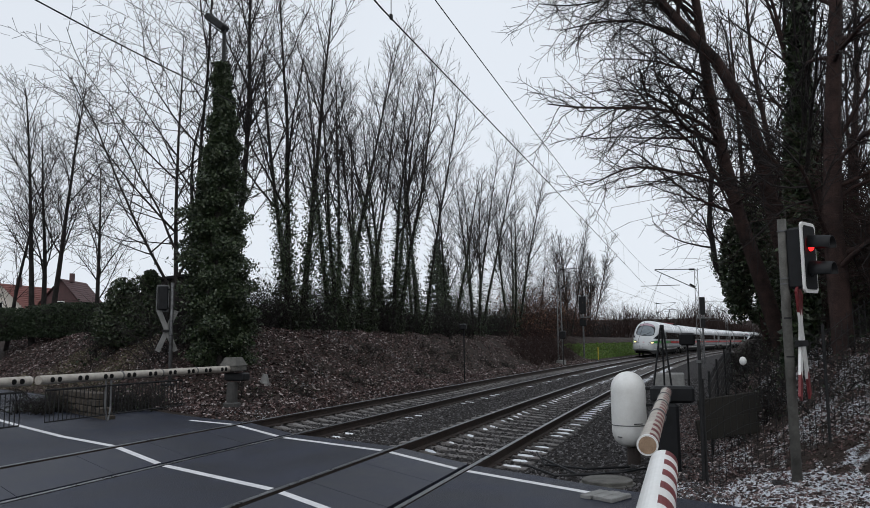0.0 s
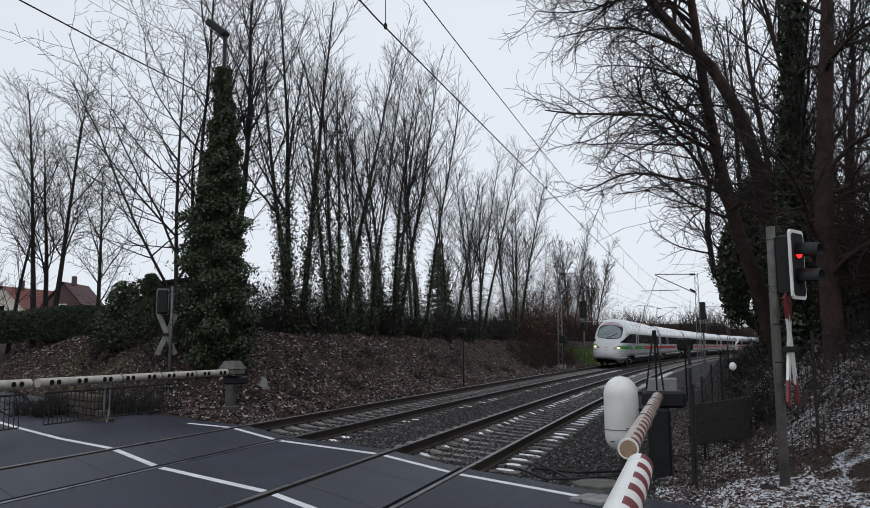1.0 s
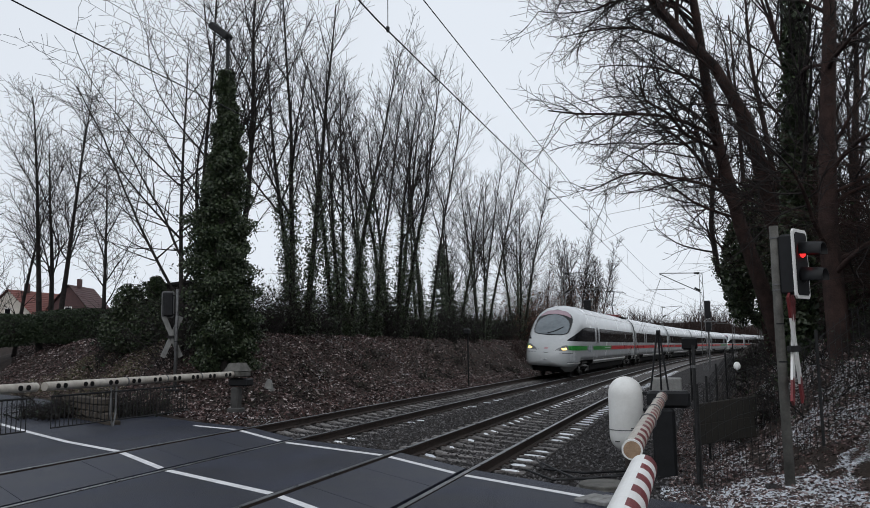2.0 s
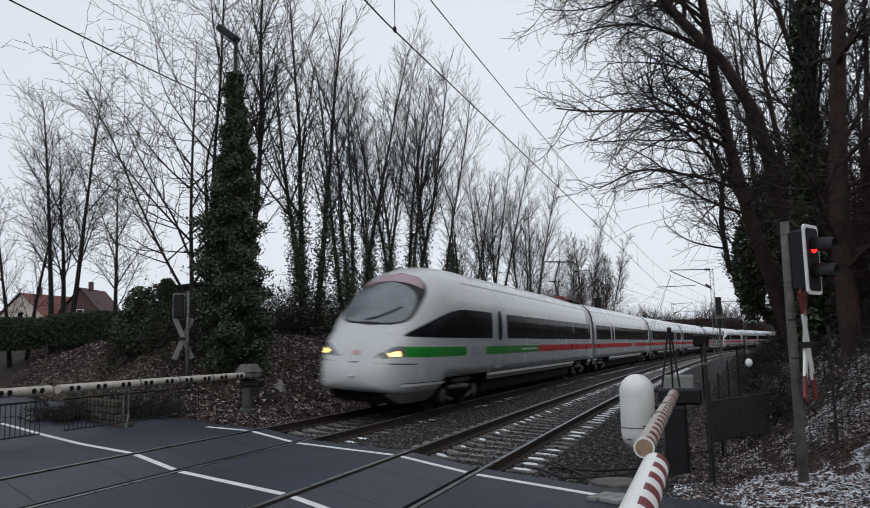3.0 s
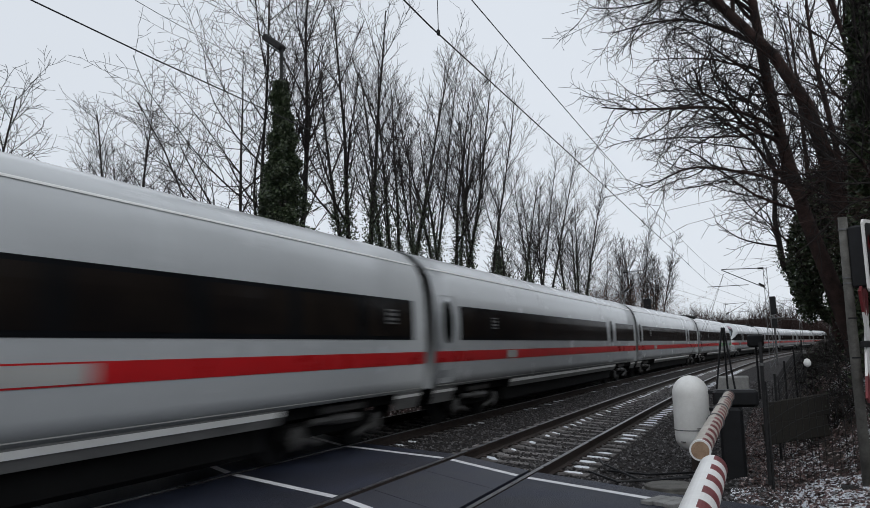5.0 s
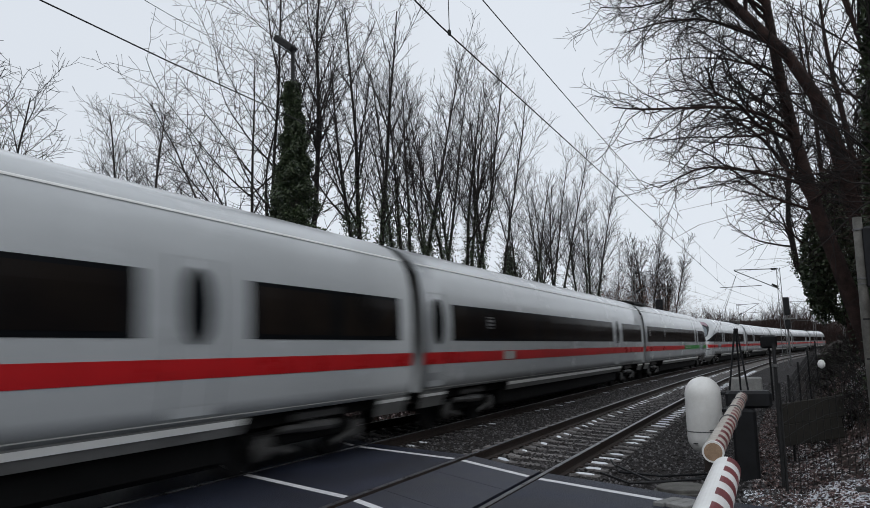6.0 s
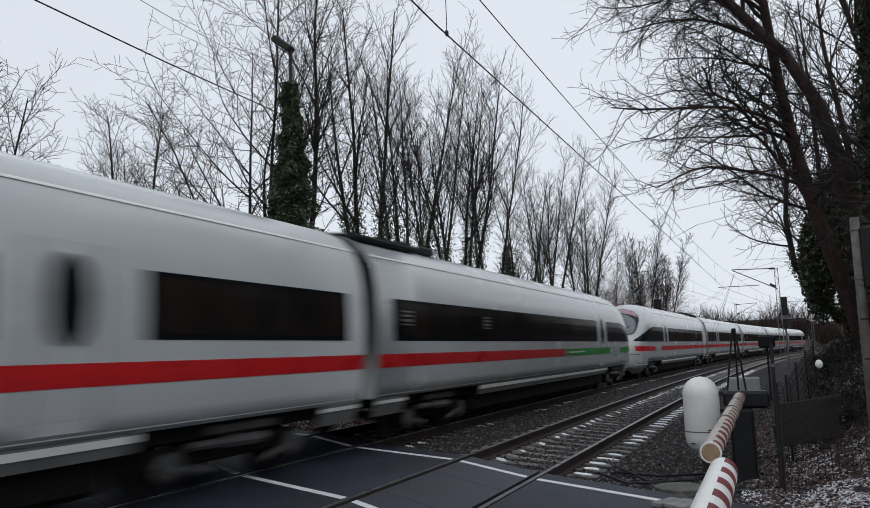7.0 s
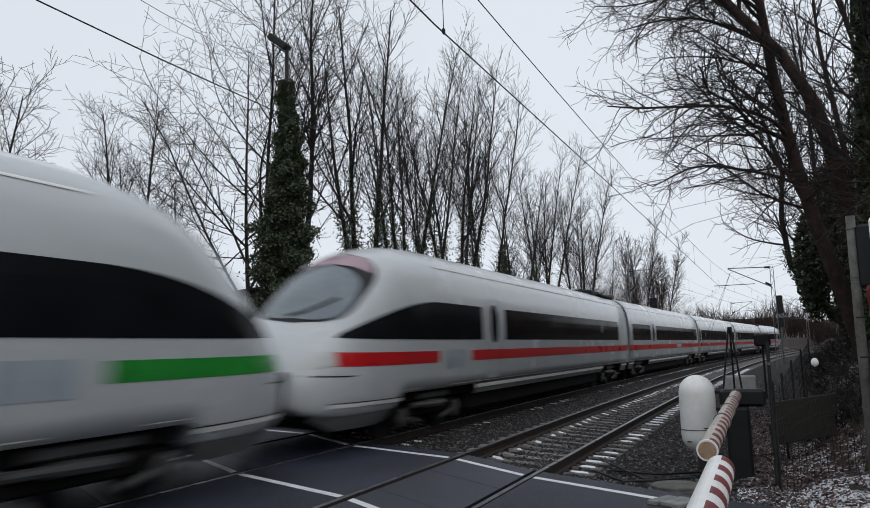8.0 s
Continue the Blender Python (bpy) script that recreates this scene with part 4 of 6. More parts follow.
def left_trees():
    def col(x):
        return 17.6 + math.degrees(math.atan((784 - x) / 1400))
    iv = "tall bare tree, its trunk wrapped in dark green ivy"
    rows = [
        (78, -30, "large bare tree behind the hedge", 12.8, 0.26, 11, dict(stems=3, out=0.1, spread=0.6, crown_at=0.3, reach=0.95, twig=1.1)),
        (2, -33, "large bare tree behind the hedge", 9.0, 0.22, 12, dict(stems=2, spread=0.55, crown_at=0.25)),
        (180, -26, "slender bare tree behind the hedge", 8.0, 0.13, 13, dict(twig=1.1, spread=0.7, reach=1.3, crown_at=0.2)),
        (338, -17.2, "tall bare tree with wide thin branches", 15.5, 0.17, 14, dict(stems=2, out=0.03, spread=0.75, crown_at=0.12, reach=1.5, twig=0.75)),
        (418, -17.0, "tall bare tree leaning behind the lamp", 15.5, 0.17, 27, dict(lean=(0.1, 0), spread=0.5, crown_at=0.3, reach=1.0, twig=0.7)),
        (530, -15.8, iv, 14.5, 0.25, 15, dict(reach=1.0, twig=0.72, crown_at=0.33, stems=3, out=0.12, spread=0.48, ivy=7.0, ivy_n=17000, ivy_thick=0.45)),
        (612, -15.8, iv, 14.2, 0.2, 16, dict(reach=0.85, twig=0.85, crown_at=0.36, stems=4, spread=0.42, ivy=7.0, ivy_n=18000, ivy_thick=0.45)),
        (660, -15.9, "many-stemmed bare tree on the bank", 15, 0.18, 28, dict(reach=0.75, crown_at=0.38, stems=3, spread=0.42, ivy=6.0, ivy_n=12000, ivy_thick=0.42)),
        (705, -15.6, iv, 15.2, 0.21, 17, dict(reach=0.8, twig=0.85, crown_at=0.38, stems=5, spread=0.42, ivy=7.2, ivy_n=20000, ivy_thick=0.45)),
        (755, -15.6, "many-stemmed bare tree on the bank", 14.8, 0.18, 18, dict(reach=0.85, twig=0.85, crown_at=0.36, stems=4, spread=0.42, ivy=5.0, ivy_n=8000, ivy_thick=0.36)),
        (808, -16.4, iv, 11.5, 0.22, 19, dict(reach=0.7, stems=3, spread=0.42, ivy=6.2, ivy_thick=0.8, ivy_n=16000)),
        (860, -15.6, "many-stemmed bare tree on the bank", 14.6, 0.19, 20, dict(reach=0.75, crown_at=0.36, stems=5, spread=0.42, ivy=6.5, ivy_n=7000, ivy_thick=0.4)),
        (925, -15.6, iv, 13.8, 0.22, 21, dict(reach=0.8, crown_at=0.33, stems=4, spread=0.44, ivy=7.5, ivy_n=9000, ivy_thick=0.42)),
        (965, -17.5, "thin bare tree on the bank", 10, 0.13, 22, dict(reach=0.8, stems=2, spread=0.5)),
        (-290, -27, "large bare tree beside the road", 12, 0.24, 25, dict(reach=1.1, stems=2, spread=0.65)),
        (-340, -21, "large bare tree beside the road", 11, 0.2, 26, dict(reach=1.2, stems=1, spread=0.75, droop=0.03)),
        (1022, -16, "many-stemmed bare tree beyond the bank", 13.5, 0.18, 23, dict(reach=0.75, stems=4, spread=0.42, tip=0.013)),
        (1060, -16, "many-stemmed bare tree beyond the bank", 13, 0.18, 24, dict(reach=0.75, stems=4, spread=0.42, tip=0.014)),
        (1100, -16, "small bare tree beyond the bank", 11, 0.15, 29, dict(reach=0.8, stems=3, spread=0.45, tip=0.016)),
    ]
    for px, u, label, h, r, seed, kw in rows:
        x, y = at_column(col(px), u)
        bare_tree(x, y, label, h, r, seed, **kw)


def right_trees():
    g = "large trees on the right bank"
    bare_tree(0, 0, "big leaning tree with reddish bark and wide low branches", 11.5, 0.24, 31, bark=BARK_RED, group=g, bias=(-0.75, -0.1, 0.1), droop=0.05, twig=1.45, spread=0.66, crown_at=0.42, tip=0.0058, wild=1.5,
              path=[(2.6, 22, 0.6), (2.37, 22, 1.75), (1.99, 22, 3.35), (1.6, 22, 4.84), (1.21, 22, 6.83), (0.95, 21.9, 8.71), (0.76, 21.8, 10.85), (0.5, 21.6, 13)])
    bare_tree(0, 0, "big leaning tree with reddish bark and forked crown", 9, 0.24, 32, bark=BARK_RED, group=g, bias=(-0.4, -0.1, 0.3), twig=1.1, spread=0.62, crown_at=0.45, tip=0.006, wild=1.4, droop=0.02,
              path=[(2.75, 20, 0.8), (2.61, 20, 2.39), (2.22, 20, 4.64), (1.97, 20, 6.15), (1.72, 20, 7.27), (1.09, 20, 8.62), (-0.04, 19.9, 10.12), (-0.96, 19.8, 11.5)])
    bare_tree(0, 0, "big tree wrapped in dark ivy", 8, 0.24, 33, ivy=11, ivy_n=14000, ivy_thick=0.13, leaf=0.07, group=g, bias=(0, 0.1, 0.3), twig=0.8, spread=0.5, crown_at=0.4, tip=0.007,
              path=[(2.1, 17, 0.6), (2.24, 17, 1.85), (2.32, 17, 4.06), (2.46, 17, 6.33), (2.58, 17, 8.47), (2.75, 17, 11)])
    bare_tree(0, 0, "big tree with reddish bark and hanging creepers", 8, 0.22, 34, bark=BARK_RED, group=g, bias=(0.3, 0.1, 0.1), twig=1.2, spread=0.7, crown_at=0.2, tip=0.0055, wild=1.8, droop=0.06,
              path=[(2.75, 15, 0.5), (2.62, 15, 1.63), (2.58, 15, 3.75), (2.71, 15, 5.73), (2.87, 15, 7.58), (2.93, 15, 9.4)])
    bare_tree(0, 0, "curved small tree with ivy", 5.5, 0.15, 35, ivy=4.6, ivy_n=9000, ivy_thick=0.2, group=g, bias=(-0.3, 0, 0.2), spread=0.6, crown_at=0.4, tip=0.008, wild=1.5,
              path=[(3.4, 30, 1.0), (2.9, 30, 2.2), (1.93, 30, 3.17), (1.25, 30, 4.41), (1.1, 30, 6.05), (1.25, 30, 7.69), (0.8, 30, 9.6)])
    for k, (x, y, h, r) in enumerate(((3.0, 24, 12, 0.16), (4.3, 21, 13, 0.18), (5.0, 26, 13, 0.2), (3.9, 34, 12, 0.2), (6.0, 42, 12, 0.2), (5.2, 31, 12, 0.2), (2.6, 27, 12, 0.14), (3.7, 18.5, 11, 0.15))):
        bare_tree(x, y, "thin bare tree in the thicket", h, r, 50 + k, bark=BARK_RED, group=g, stems=1 + k % 2, spread=0.5, crown_at=0.15, lean=(-0.06, 0), reach=0.8, tip=0.007, wild=1.0, twig=0.95, ivy=(5.5 if k in (0, 1, 4, 5) else 0.0), ivy_thick=0.7, ivy_n=6000)


left_trees()
right_trees()


# ---- level crossing gear ----
def half_stripes(g_white, reds, y0, y1, r, x, z, side, step=0.36):
    """A round boom along y: plain white, with slanted red rings on one half."""
    n, sides = max(2, int(abs(y1 - y0) / (step / 2))), 32
    ys = np.linspace(y0, y1, n + 1)
    for i in range(n):
        for k in range(sides):
            a0, a1 = 2 * math.pi * k / sides, 2 * math.pi * (k + 1) / sides
            on = math.cos((a0 + a1) / 2) * side > 0.2
            if i % 2 and k == 0:
                reds.append(Mesh())
            q = []
            for yy, a in ((ys[i], a0), (ys[i], a1), (ys[i + 1], a1), (ys[i + 1], a0)):
                q.append((x + r * math.cos(a), yy, z + r * math.sin(a)))
            ((reds[-1] if reds else g_white) if on and i % 2 else g_white).add(q, [(0, 1, 2, 3)])
    for yy in (y0, y1):
        g_white.add([(x + r * math.cos(2 * math.pi * k / sides), yy, z + r * math.sin(2 * math.pi * k / sides)) for k in range(sides)], [tuple(range(sides))])


def barrier(name, label, x, y_post, y_tip, stripe_side, wood_tip=False, rods=False, post=True, r=0.09, z=0.97):
    b = thing(name, Matrix(), label, "barrier", "crossing barriers")
    base = gz(x, y_post)
    way = 1 if y_tip > y_post else -1
    if post:
        part("post", Mesh().box((x, y_post, (base - 0.2 + 0.75) / 2), (0.34 if stripe_side > 0 else 0.24, 0.4 if stripe_side > 0 else 0.24, 0.95 - base), bevel=0.04).box((x, y_post, base + 0.04), (0.6, 0.7, 0.2) if stripe_side > 0 else (0.36, 0.36, 0.16), bevel=0.03), BLACK if stripe_side > 0 else GEAR, b, "dark steel barrier column" if stripe_side > 0 else "weathered grey barrier column")
        part("drive_housing", Mesh().box((x + 0.08, y_post + 0.1, 0.88), (0.66, 0.26, 0.26) if stripe_side > 0 else (0.62, 0.34, 0.22), bevel=0.04), BLACK, b)
        if stripe_side < 0:
            cap = Mesh().box((x, y_post + 0.05, 1.1), (0.5, 0.56, 0.16), bevel=0.03).add([(x + a * w, y_post + 0.05 + b * w * 1.1, zz) for w, zz in ((0.26, 1.181), (0.16, 1.4)) for a, b in ((-1, -1), (1, -1), (1, 1), (-1, 1))], [(0, 1, 5, 4), (1, 2, 6, 5), (2, 3, 7, 6), (3, 0, 4, 7), (4, 5, 6, 7), (3, 2, 1, 0)])
            part("counterweight_box", cap, POSTGREY, b, "weathered grey counterweight box")
    w, rd = Mesh(), []
    half_stripes(w, rd, y_post + way * 0.2, y_tip, r, x, z, stripe_side)
    boom = part("boom", w, CREAM if wood_tip or stripe_side < 0 else WHITEP, b, "white painted boom", True)
    for g in rd:
        part("stripe", g, REDP, boom, "", True)
    if wood_tip:
        part("boom_end", Mesh().tube([(x, y_tip, z), (x, y_tip + way * 0.006, z)], r * 0.86, 20), WOODEND, boom, "pale weathered wooden end")
        part("end_ring", Mesh().tube([(x, y_tip - way * 0.03, z), (x, y_tip + way * 0.004, z)], r * 1.04, 20), WHITEP, boom)
    for k in range(1, 5):
        yy = y_tip - way * (0.9 + 1.35 * k)
        if (yy - y_post) * way > 0.4:
            part("clamp", Mesh().tube([(x, yy, z), (x, yy + 0.03, z)], r + 0.012, 16), GALV, boom)
    return b


def hanging_grille(b, x, y0, y1, z_top):
    """The lattice that hangs under a closed boom."""
    g = Mesh()
    g.tube([(x, y0, z_top), (x, y1, z_top)], 0.02, 6)
    g.tube([(x, y0, 0.3), (x, y1, 0.3)], 0.014, 6)
    n = int(abs(y1 - y0) / 0.11)
    part("grille_rail", g, DARKSTEEL, b)
    bar = Mesh().tube([(0, 0, 0), (0, 0, 0.3 - z_top)], 0.0085, 4).mesh("grille_bar", DARKSTEEL)
    for k in range(n + 1):
        part("grille_bar", bar, None, b, at=Matrix.Translation((x, y0 + (y1 - y0) * k / n, z_top)))


def crossing_gear():
    # beside the camera
    barrier("crossing_barrier", "closed red and white barrier boom with wooden end", -0.27, 12.9, 6.2, 1, True, r=0.076, z=0.94)
    near = barrier("crossing_barrier", "closed red and white barrier boom reaching past", -0.13, -3.0, 5.2, 1, r=0.085, z=0.955)
    part("end_cap", Mesh().lathe([(0.085, 0), (0.08, 0.03), (0.05, 0.06), (0.01, 0.07)], (-0.13, 5.2, 0.955), 16, pose(0, 0, 0, -90, 0, 0)), WHITEP, near, "rounded white cap", True)
    # across the tracks
    for y_post, y_tip, post in ((18.6, 11.95, True), (5.0, 11.75, False)):
        b = barrier("crossing_barrier", "closed white barrier boom with dark reflectors and hanging grille", -11.6, y_post, y_tip, -1, False, post=post, z=1.1, r=0.085)
        way = 1 if y_tip > y_post else -1
        for k in range(9):
            yy = y_tip - way * (0.35 + 0.72 * k)
            for d in (-0.09, 0.09):
                part("reflector", Mesh().tube([(-11.52, yy + d, 1.1), (-11.50, yy + d, 1.1)], 0.05, 10), UNDER, b)
        hanging_grille(b, -11.6, y_tip - way * 0.2, y_post + way * (2.2 if post else 0.5), 0.9)
        if post:
            leg = Mesh()
            for d in (-0.08, 0.08):
                leg.tube([(-11.6, y_tip - way * 1.9 + d, 1.05), (-11.6, y_tip - way * 1.9 + d, 0.42), (-11.6, y_tip - way * 1.9 + d * 0.2, 0.17)], 0.02, 6)
            part("support_leg", leg, GALV, b)
    # rounded white bell housing on a short stub
    bell = thing("bell_housing", Matrix.Translation((-0.91, 13.7, -0.02)), "rounded white capsule housing strapped to the barrier drive", "housing")
    prof = [(0.10, 0.0), (0.17, 0.03), (0.235, 0.09), (0.275, 0.17), (0.288, 0.27), (0.288, 0.92)] + [(0.288 * math.cos(a), 0.94 + 0.29 * math.sin(a)) for a in np.linspace(0.05, 1.5, 8)]
    part("capsule", Mesh().lathe(prof, sides=40), WHITEP, bell, "clean white plastic capsule", True)
    part("seam_strap", Mesh().lathe([(0.289, 0.345), (0.294, 0.345), (0.294, 0.36), (0.289, 0.36)], sides=40), GALV, bell)
    part("nameplate", Mesh().box((0.16, -0.246, 0.385), (0.16, 0.01, 0.012), pose(0, 0, 0, 0, 0, 33)), BLACK, bell)
    part("drain", Mesh().box((-0.14, -0.25, 0.17), (0.08, 0.02, 0.012), pose(0, 0, 0, 0, 0, -30)), BLACK, bell)
    part("stub_post", Mesh().tube([(0.05, 0.1, -0.6), (0.05, 0.1, 0.05)], 0.11, 14), WOODDARK, bell)
    for z in (0.68, 0.95):
        part("bracket", Mesh().box((0.33, -0.02, z), (0.12, 0.06, 0.05), bevel=0.008), BLACK, bell)
    # box of grey sheet metal and a black trestle behind the drive
    cab = thing("trackside_box", Matrix.Translation((-0.26, 14.6, 0)), "small pale grey trackside cabinet", "cabinet")
    part("case", Mesh().box((0, 0, 0.98), (0.52, 0.36, 0.34), bevel=0.02), CONCRETE, cab)
    part("stand", Mesh().box((0, 0, 0.3), (0.2, 0.2, 1.05), bevel=0.02), DARKSTEEL, cab)
    tr = thing("trestle", Matrix.Translation((-0.32, 13.6, 0)), "thin black steel trestle beside the barrier drive", "trestle")
    for p in ((-0.2, 0.0), (0.14, 0.0), (0.0, 0.18)):
        part("trestle_leg", Mesh().tube([(p[0], p[1], 0.75), (p[0] * 0.12, p[1] * 0.12, 1.93)], 0.016, 6), BLACK, tr)
    part("trestle_head", Mesh().box((0, 0, 1.95), (0.07, 0.06, 0.06), bevel=0.01), BLACK, tr)
    # cover plates by the road
    cv = thing("cable_cover", Matrix.Translation((-0.93, 9.62, -0.1)) @ pose(0, 0, 0, 0, 0, -27), "pale concrete cable covers beside the road", "cover")
    for k in range(3):
        part("cover_slab", Mesh().box((0.15 * k - 0.15, 0.03 * (k % 2), 0.015), (0.135, 0.42, 0.05), bevel=0.008), CONCRETE, cv)
    mh = thing("manhole_cover", Matrix.Translation((-1.12, 11.8, -0.31)), "round weathered grey manhole cover", "cover")
    part("lid", Mesh().lathe([(0.3, 0.0), (0.36, 0.01), (0.36, 0.05), (0.34, 0.06), (0.05, 0.065)], (0, 0, 0.0), 28), POSTGREY, mh, smooth=False)
    part("collar", Mesh().lathe([(0.4, -0.1), (0.4, 0.0), (0.36, 0.01)], (0, 0, 0.0), 28), POSTGREY, mh)


def cross_arm(g_w, g_r, lean, m):
    L, w = 0.76, 0.085
    t = m @ pose(0, 0, 0, 0, lean, 0)
    g_w.plate([(-w, -L * 0.62), (0, -L * 0.5), (w, -L * 0.62), (w, L * 0.62), (0, L * 0.5), (-w, L * 0.62)], 0.03, t)
    for s in (-1, 1):
        g_r.append(Mesh())
        g_r[-1].plate([(-w, s * L * 0.625), (0, s * L * 0.505), (w, s * L * 0.625), (w, s * L), (-w, s * L)][::s], 0.03, t)


def crossing_signal(x, y, face, label, z0, lit, backs=False):
    """Post, lamp board with two hooded lamps and an upright crossing cross. face: turn of the board about the upright."""
    s = thing("crossing_signal", Matrix.Translation((x, y, z0)), label, "traffic signal", "crossing signals")
    post = part("post", Mesh().tube([(0, 0, -0.3), (-0.01, 0, 2.0), (0.0, 0, 3.42)], [0.064, 0.06, 0.056], 16), POSTGREY if not backs else GALV, s, "weathered grey steel post", True)
    for z in (2.55, 2.62, 3.25, 2.1, 1.6):
        part("post_band", Mesh().tube([(0, 0, z), (0, 0, z + 0.02)], 0.066, 16), GALV if z > 2.3 else DARKSTEEL, post)
    part("foot_plate", Mesh().box((0, 0, -0.02), (0.6, 0.34, 0.06), bevel=0.01), DARKSTEEL, s)
    f = pose(0, 0, 0, 0, 0, face)
    off = f @ (Vector((0.3, -0.1, 0)) if backs else Vector((0.1, -0.28, 0)))
    o = Matrix.Translation(off) @ f
    board = [(-0.21, 2.47), (-0.17, 2.43), (0.17, 2.43), (0.21, 2.47), (0.21, 3.31), (0.17, 3.35), (-0.17, 3.35), (-0.21, 3.31)]
    rim = part("board_rim", Mesh().plate(board, 0.03, o), GALV if backs else WHITEP, s, "" if backs else "white rounded signal rim")
    inner = [(a * 0.82, 2.89 + (b - 2.89) * 0.9) for a, b in board]
    part("board", Mesh().plate(inner, 0.05, o), BLACK, s, "black signal board")
    part("lamp_case", Mesh().box((0, 0.12, 2.89), (0.3, 0.22, 0.8), bevel=0.03), BLACK, s).matrix_basis = o
    for z, on in ((3.06, True), (2.72, False)):
        hood = Mesh()
        n = 12
        for k in range(n + 1):
            a = math.pi * (-0.12 + 1.24 * k / n)
            hood.v += [(0.13 * math.cos(a), -0.03, z + 0.13 * math.sin(a)), (0.115 * math.cos(a), -0.31, z - 0.02 + 0.115 * math.sin(a)), (0.105 * math.cos(a), -0.31, z - 0.02 + 0.105 * math.sin(a)), (0.12 * math.cos(a), -0.03, z + 0.12 * math.sin(a))]
        hood.f = [(4 * k + i, 4 * k + (i + 1) % 4, 4 * k + 4 + (i + 1) % 4, 4 * k + 4 + i) for k in range(n) for i in range(4)]
        part("hood", hood, BLACK, s, "dark lamp hood", True).matrix_basis = o
        lens = Mesh().lathe([(0.09, 0), (0.08, 0.02), (0.05, 0.035), (0.01, 0.04)], (0, 0, 0), 20)
        part("lens", lens, LED_RED if on and lit else BLACK, s, "lit red lens" if on and lit else "dark lens", True).matrix_basis = o @ Matrix.Translation((0, -0.03, z)) @ pose(0, 0, 0, 90, 0, 0)
    f2 = pose(0, 0, 0, 0, 0, face + 15)
    c = Matrix.Translation(f2 @ Vector((0.1, -0.14, 1.78))) @ f2
    for lean in (-24, 24):
        gw, tips = Mesh(), []
        cross_arm(gw, tips, lean, c @ Matrix.Translation((0, 0.016 if lean > 0 else -0.016, 0)))
        cr = part("cross_arm", gw, WHITEP if not backs else CONCRETE, s, "white arm of the crossing cross" if not backs else "grey back of the cross")
        for g in tips:
            part("red_tip", g, REDP if not backs else CONCRETE, cr)
    for z in (2.56, 3.2):
        part("board_arm", Mesh().tube([(0, 0, z), (off.x, off.y, z)], 0.022, 8), DARKSTEEL, s)
    part("bracket", Mesh().box(tuple(off * 0.5 + Vector((0, 0, 1.78))), (0.3, 0.06, 0.08), f, 0.01), DARKSTEEL, s)
    return s


def street_lamp():
    x, y = -13.7, 21.0
    z = gz(x, y)
    s = thing("street_lamp", Matrix.Translation((x, y, z)), "street lamp whose pole is overgrown with dark green ivy", "street lamp")
    top = 11.9 - z
    pole = part("pole", Mesh().tube([(0, 0, -0.3), (0.02, 0, top * 0.5), (0.05, 0, top)], [0.1, 0.085, 0.06], 12), DARKSTEEL, s, smooth=True)
    head = Mesh().box((-0.25, 0.0, 0.22), (0.9, 0.36, 0.24), pose(0, 0, 0, 0, 38, 0), 0.05)
    part("lamp_head", head, DARKSTEEL, s, "flat dark lamp head").matrix_basis = Matrix.Translation((0, 0, top))
    part("lamp_glass", Mesh().box((-0.27, 0, 0.03), (0.6, 0.24, 0.04), pose(0, 0, 0, 0, 38, 0), 0.015), BLACK, s).matrix_basis = Matrix.Translation((0, 0, top))
    rng = np.random.default_rng(5)
    n = 95000
    h = rng.random(n) ** 1.05 * (top - 1.2)
    rad = np.interp(h, [0, 1.0, 2.5, 4.5, 6.2, 7.6, 8.6], [0.8, 1.05, 1.08, 0.9, 0.6, 0.44, 0.28])
    a = rng.random(n) * 2 * np.pi
    rad = rad * (0.78 + 0.38 * np.sin(3 * a + h * 1.7) * np.sin(h * 2.9 + 1.0) + 0.3 * np.sin(4 * a - h * 3.1) * np.sin(h * 5.3 + 2 * a)) * (0.5 + 0.55 * rng.random(n) ** 0.7 + 0.25 * (rng.random(n) > 0.93))
    p = np.stack([rad * np.cos(a) + 0.12 * np.sin(h), rad * np.sin(a), h], 1)
    tagged(bulk("ivy", *leaf_cloud(rng, p, 0.046), IVY, s), "thick dark green ivy", kind="stuff")
    stems = Mesh()
    for k in range(9):
        b = 2 * math.pi * k / 9
        stems.tube([(0.35 * math.cos(b), 0.35 * math.sin(b), -0.2), (0.3 * math.cos(b + 0.4), 0.3 * math.sin(b + 0.4), 3.0), (0.2 * math.cos(b + 1), 0.2 * math.sin(b + 1), 6.0), (0.08, 0, 8.5)], [0.12, 0.1, 0.07, 0.03], 6)
    part("ivy_stems", stems, BARK, s)


crossing_gear()
crossing_signal(1.33, 11.25, 60, "crossing signal with red light lit, white rim and cross", -0.12, True)
back = crossing_signal(-14.6, 20.0, 222, "grey back of a crossing signal with its cross on the bank", gz(-14.6, 20.0), False, True)
back.scale = (0.88, 0.88, 0.88)
street_lamp()


